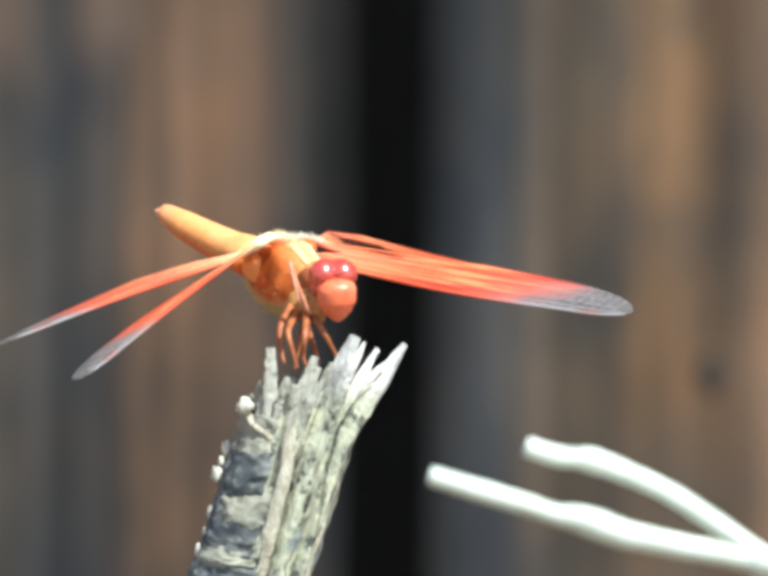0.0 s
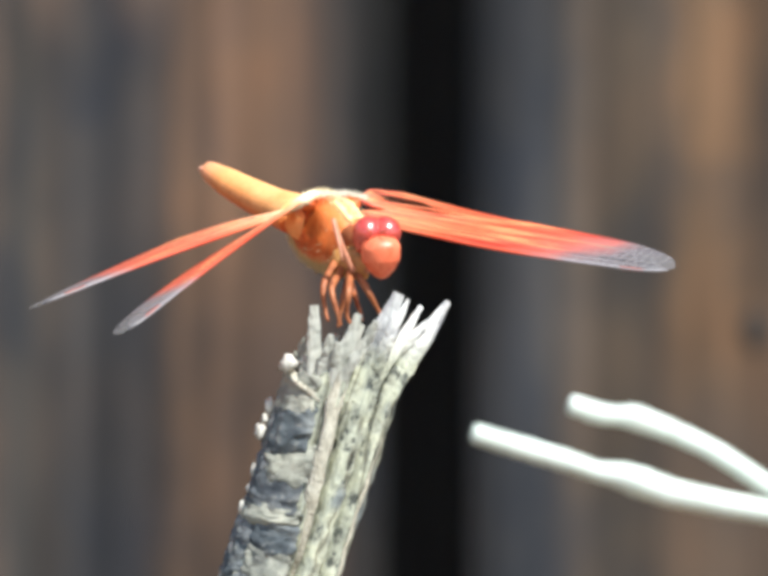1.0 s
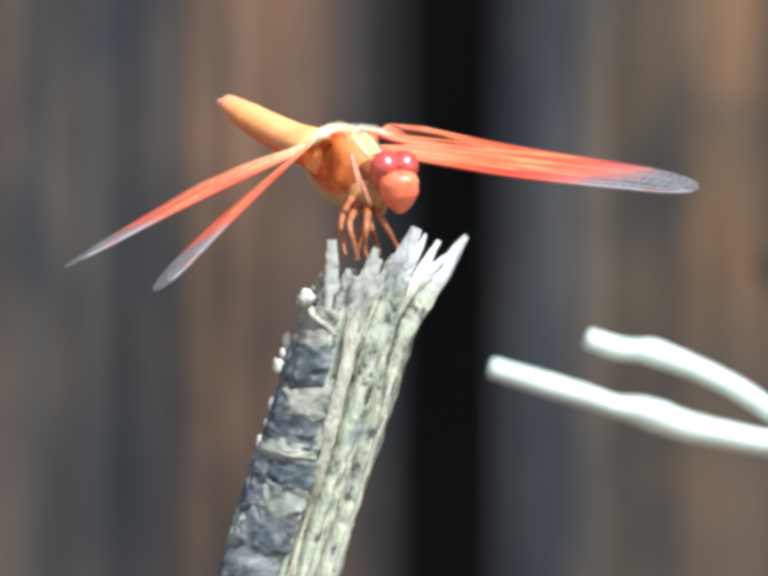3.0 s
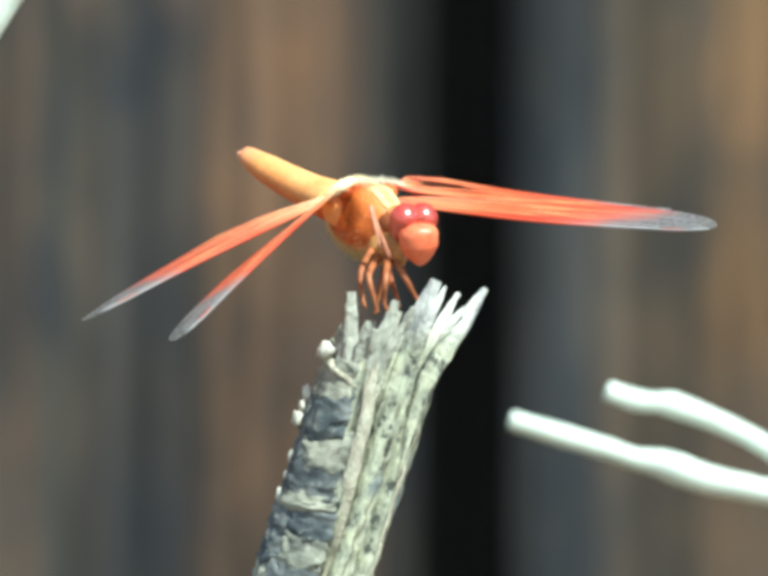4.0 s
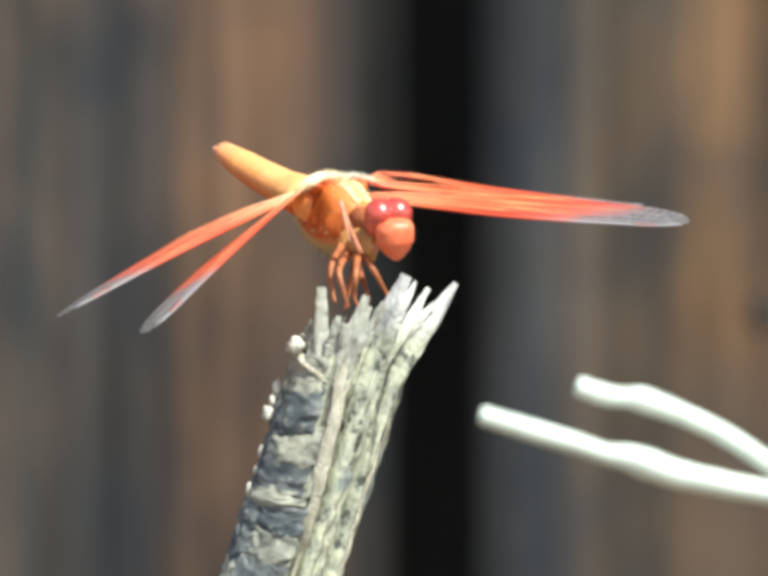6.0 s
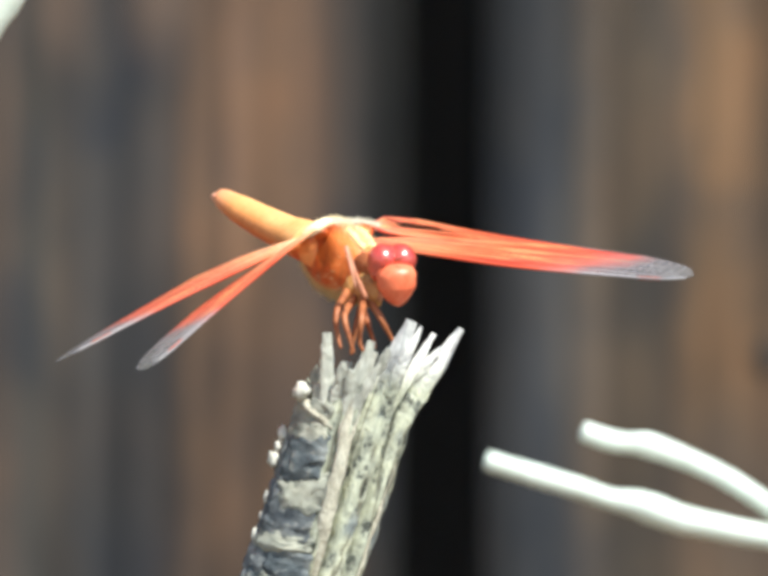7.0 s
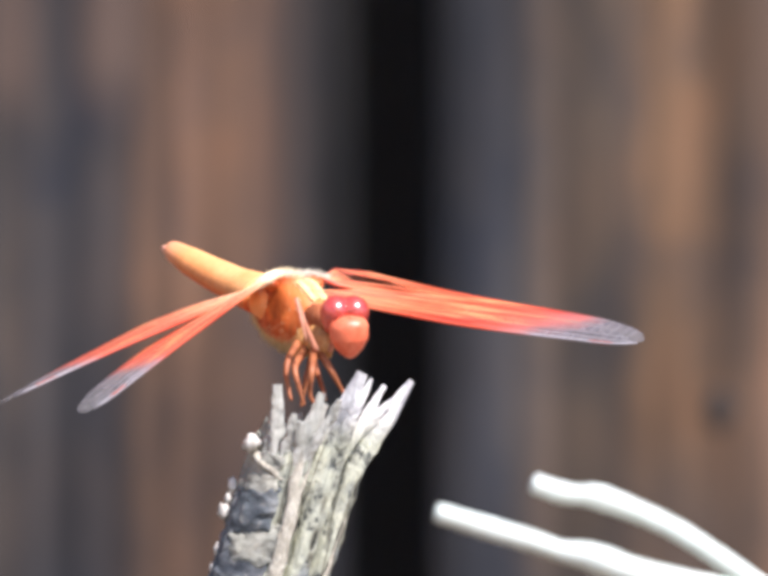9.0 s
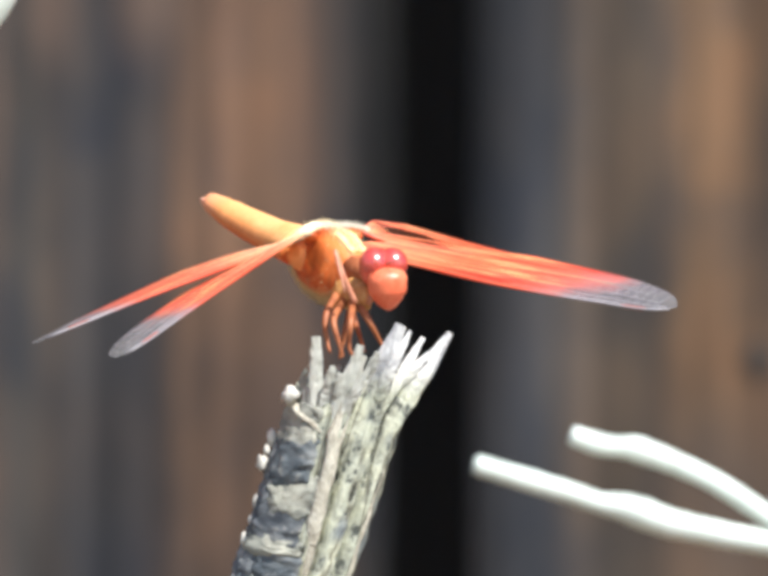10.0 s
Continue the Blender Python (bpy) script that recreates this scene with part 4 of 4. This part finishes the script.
    def rings(i, j):
        t, ang = i / 99, 2 * math.pi * j / 28
        seg = max(k for k in range(10) if t >= bounds[k] - 1e-9)
        q = (t - bounds[seg]) / (bounds[seg + 1] - bounds[seg])
        wide = np.interp(t, [0, 0.1, 0.25, 0.5, 0.75, 0.93, 1.0], [3.6, 3.4, 3.0, 2.75, 2.35, 1.75, 1.15])
        pinch = 1 - 0.035 * math.exp(-(q / 0.08) ** 2) - 0.025 * math.exp(-((1 - q) / 0.06) ** 2)
        c, s = math.cos(ang), math.sin(ang)
        z = s * wide * (0.85 if s > 0 else 0.7) + (0.22 * math.exp(-(c / 0.25) ** 2) if s > 0 else 0)
        return Vector((t * long, c * wide * pinch, z * pinch - 0.5 * math.sin(math.pi * t))) / 1000
    m = LIFT @ Matrix.Translation(a0) @ axes(a1 - a0, Vector((-0.8, -0.5, -0.1)))
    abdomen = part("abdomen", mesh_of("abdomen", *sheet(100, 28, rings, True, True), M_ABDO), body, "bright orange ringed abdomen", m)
    for side in (-1, 1):
        v, f = tube([Vector((long - 0.5 + 1.5 * k / 5, side * (0.45 + 0.25 * math.sin(k * 0.6)), 0.15)) / 1000 for k in range(6)], [r / 1000 for r in (0.5, 0.58, 0.58, 0.52, 0.42, 0.2)], 8)
        part("tail_clasper", mesh_of("tail_clasper", v, f, M_CLASPER), abdomen, "short pink-orange tail clasper")

    part("abdomen_base", mesh_of("abdomen_base", *ball(16, 22, 2.7, 2.3, 2.3, 0.08, 2.0), M_ROOT), body, "peach-orange swollen first ring of the abdomen", LIFT @ Matrix.Translation(spot(674, 466, 0)) @ pose(0, 0, 0, 0, 20, 0))

    # head: two great eyes that meet on top, a bulging face below
    at = spot(810, 492, -10)
    facing = Vector((0.25, -0.94, -0.22)).normalized()
    hm = LIFT @ Matrix.Translation(at) @ axes(facing, Vector((0.97, 0.25, 0.02)))
    head = part("head", mesh_of("head", *ball(14, 22, 2.2, 2.6, 2.8, 0.03), M_EYE), body, "orange-red head with great dark red eyes", hm)
    for side in (-1, 1):
        eye = Matrix.Translation((0.0002, side * 0.00125 + 0.0006, 0.0008)) @ pose(0, 0, 0, side * -6, 0, side * 6)
        part("eye", mesh_of("eye", *ball(20, 28, 2.4, 2.1, 2.15), M_EYE), head, "glossy dark red compound eye", eye)

    def shield(i, j):
        la, lo = math.pi * (i / 25 - 0.5) * 0.995, 2 * math.pi * j / 32
        p = Vector((math.cos(la) * math.cos(lo), math.cos(la) * math.sin(lo), math.sin(la)))
        z = math.copysign(abs(p.z) ** (0.62 if p.z > 0 else 0.8), p.z)
        z = 1 - (1 - z) ** 1.12 * 0.92
        narrow = 1 - 0.33 * max(0, 0.25 - z) ** 1.5
        seam = 1 - 0.05 * bell(z, 0.28, 0.06) - 0.05 * bell(z, -0.35, 0.06)
        return Vector((p.x * 2.6 * narrow * seam, p.y * 2.8 * narrow * seam, z * 3.0)) / 1000
    part("face", mesh_of("face", *sheet(26, 32, shield, True, True), M_FACE), head, "bulging orange-red face", Matrix.Translation((0.0021, 0.001, -0.0023)) @ pose(0, 0, 0, 5, -4, 0))
    # added bump: the shine atop the face is put into its colour
    part("forehead", mesh_of("forehead", *ball(14, 22, 1.1, 1.6, 0.6, 0.1), M_BROW_GLINT), head, "forehead bump, the face's highlight put into its pale colour", Matrix.Translation((0.0034, 0.0009, -0.0002)) @ pose(0, 0, 0, 5, 25, 0))
    for side in (-1, 1):
        v, f = tube([Vector((2.9 + 0.5 * k, side * (0.6 + 0.28 * k), 1.3 + 0.25 * k)) / 1000 for k in range(5)], [0.00012, 0.0001, 0.00007, 0.00005, 0.00003], 6)
        part("antenna", mesh_of("antenna", v, f, M_LEG), head, "short thin antenna")
    v, f = tube([LIFT @ p for p in (spot(760, 488, -4), spot(800, 500, -7), spot(822, 506, -9))], [0.002, 0.0016, 0.0013], 12, 0.15)
    part("neck", mesh_of("neck", v, f, M_NECK), body, "rusty brown neck")

    # legs: hip, knee, ankle, foot
    legs = [((735, 545, -5), (713, 590, -9), (716, 640, -10), (722, 662, -11)), ((752, 556, -6), (729, 596, -12), (742, 648, -13), (748, 672, -13)), ((768, 560, -8), (764, 600, -14), (760, 648, -13.5), (768, 668, -13.5)),
            ((760, 556, -2), (772, 600, 0), (786, 640, -4), (792, 662, -5)), ((778, 562, -8), (800, 596, -11), (822, 636, -10), (832, 654, -10)), ((770, 560, -5), (756, 606, -9), (746, 650, -9), (742, 676, -9))]
    for k, joints in enumerate(legs):
        line = bent([LIFT @ spot(*q) for q in joints], 5)
        v, f = tube(line, [r / 1000 for r in spread([0.6, 0.46, 0.29, 0.2], 5)], 8, 0.15, 1.0, k)
        part("leg", mesh_of("leg", v, f, M_LEG), body, "thin brown-orange leg")
    # the leg bases bulge below the thorax
    for px, py, deep, r in ((752, 532, -4, 1.9), (776, 540, -6, 1.9), (790, 548, -8, 1.5), (764, 520, 0, 2.0)):
        part("leg_base", mesh_of("leg_base", *ball(12, 16, r, r, r * 1.3, 0.2, r), M_HIP), body, "straw-brown leg base", LIFT @ Matrix.Translation(spot(px, py, deep)))
    wipers = []
    for hip, knee, foot in (((774, 561, -10), (733, 456, -12.5), (752, 540, -13.5)), ((800, 563, -9), (850, 460, -7), (857, 556, -8))):
        a = LIFT @ spot(*hip)
        line = bent([LIFT @ spot(*q) - a for q in (hip, ((hip[0] + knee[0]) / 2 - 4, (hip[1] + knee[1]) / 2, hip[2] - 1), knee, ((knee[0] + foot[0]) / 2, (knee[1] + foot[1]) / 2, foot[2]), foot)], 5)
        v, f = tube(line, [r / 1000 for r in spread([0.42, 0.4, 0.3, 0.24, 0.14], 5)], 8, 0.12)
        wipers.append(part("leg", mesh_of("leg", v, f, M_FORELEG), body, "folded pinkish orange foreleg", Matrix.Translation(a)))
    for key in WING_SHAPE:
        seat = Matrix.Translation(wing_root(key) - BODY - UPW * 0.0008 - LEFT * 0.0006 * WING_SHAPE[key][2]) @ turn
        part("wing_base", mesh_of("wing_base", *ball(10, 14, 1.7, 1.1, 0.95, 0.2, len(key)), M_THORAX), body, "orange wing base", seat)
    wings = {key: build_wing(key, body) for key in WING_SHAPE}
    return body, head, wings, wipers, abdomen


build_setting()
build_stub()
build_twigs()
dragonfly, head, wings, wipers, abdomen = build_dragonfly()


# ---------------------------------------------------------------- what moves: wings and head
# seconds, then the tips of fore_left, fore_right and hind_right, from the knob on the stub
TIPS = [(0.0, 789, -193, -334, -69, -496, -138), (0.5, 787, -193, -333, -67, -519, -124), (1.0, 787, -196, -339, -74, -519, -126), (1.5, 784, -189, -315, -49, -509, -103),
        (2.0, 789, -207, -320, -55, -505, -118), (3.3, 801, -224, -291, -28, -476, -72), (3.5, 801, -227, -294, -28, -476, -74), (4.0, 796, -252, -302, -35, -485, -75),
        (4.5, 800, -260, -305, -37, -490, -90), (5.0, 800, -259, -297, -31, -480, -77), (5.5, 801, -251, -295, -32, -473, -71), (6.0, 801, -251, -300, -41, -476, -74),
        (6.2, 800, -252, -309, -49, -482, -75), (7.3, 797, -231, -319, -61, -491, -76), (7.5, 795, -233, -323, -66, -496, -83), (8.0, 797, -227, -327, -70, -497, -91),
        (8.5, 793, -211, -334, -76, -500, -97), (9.0, 799, -209, -335, -76, -502, -97), (9.5, 797, -198, -342, -80, -509, -105), (10.0, 787, -181, -350, -90, -516, -119)]


def motions():
    turns = {"fore_left": [], "hind_left": [], "fore_right": [], "hind_right": []}
    nods = []
    for t, lx, ly, ax, ay, bx, by in TIPS:
        droop = (ly + 260) / 70
        turns["fore_left"].append((t, wing_pose("fore_left", 640 + lx, 755 + ly, -0.325 - 0.165 * droop)))
        turns["hind_left"].append((t, wing_pose("hind_left", 640 + lx - 92, 755 + ly - 36 - 13 * droop, -0.14 - 0.045 * droop)))
        turns["fore_right"].append((t, wing_pose("fore_right", 640 + ax, 755 + ay, 0.15 + 0.1 * min(1, max(0, (t - 6) / 3)))))
        turns["hind_right"].append((t, wing_pose("hind_right", 640 + bx, 755 + by, 0.11 + 0.04 * bell(t, 4.6, 1.6))))
    for key, rows in turns.items():
        walk(wings[key], rows)
    rest = head.matrix_basis.copy()
    for t, yaw, aside in ((0, -5, 0.0), (2.2, -5, 0.1), (3.4, 0, 0), (5.7, 1, 0.1), (5.9, 7, 0.6), (6.05, 7, 0.6), (6.2, 2, 0.2), (7.4, -3, 0.5), (10, -5, 0.7)):
        nods.append((t, Matrix.Translation((aside / 1000, 0, 0)) @ rest @ pose(0, 0, 0, 0, 0, yaw)))
    walk(head, nods)
    # the abdomen sinks a little while the wings droop, and swings aside once
    root = LIFT @ spot(668, 452, 4)
    level = abdomen.matrix_basis.copy()
    walk(abdomen, [(t, Matrix.Translation(root) @ pose(0, 0, 0, 0, sink, swing) @ Matrix.Translation(-root) @ level)
                   for t, sink, swing in ((0, -2.3, 0), (1.5, -2.2, 0), (2.0, -1.5, 0), (3.3, -1.4, 0), (5.8, -1.4, 0), (6.0, -1.4, -1.8), (6.2, -1.6, 0), (7.3, -2.3, 0), (10, -2.3, 0))])
    # the forelegs swing out once to wipe the eyes
    for leg, side in zip(wipers, (-1, 1)):
        still = leg.matrix_basis.copy()
        walk(leg, [(t, still @ pose(0, 0, 0, 0, side * turn, 0)) for t, turn in ((0, 0), (1.4, 0), (1.5, 9), (1.6, 25), (1.7, 0), (1.8, 0), (10, 0))])


motions()
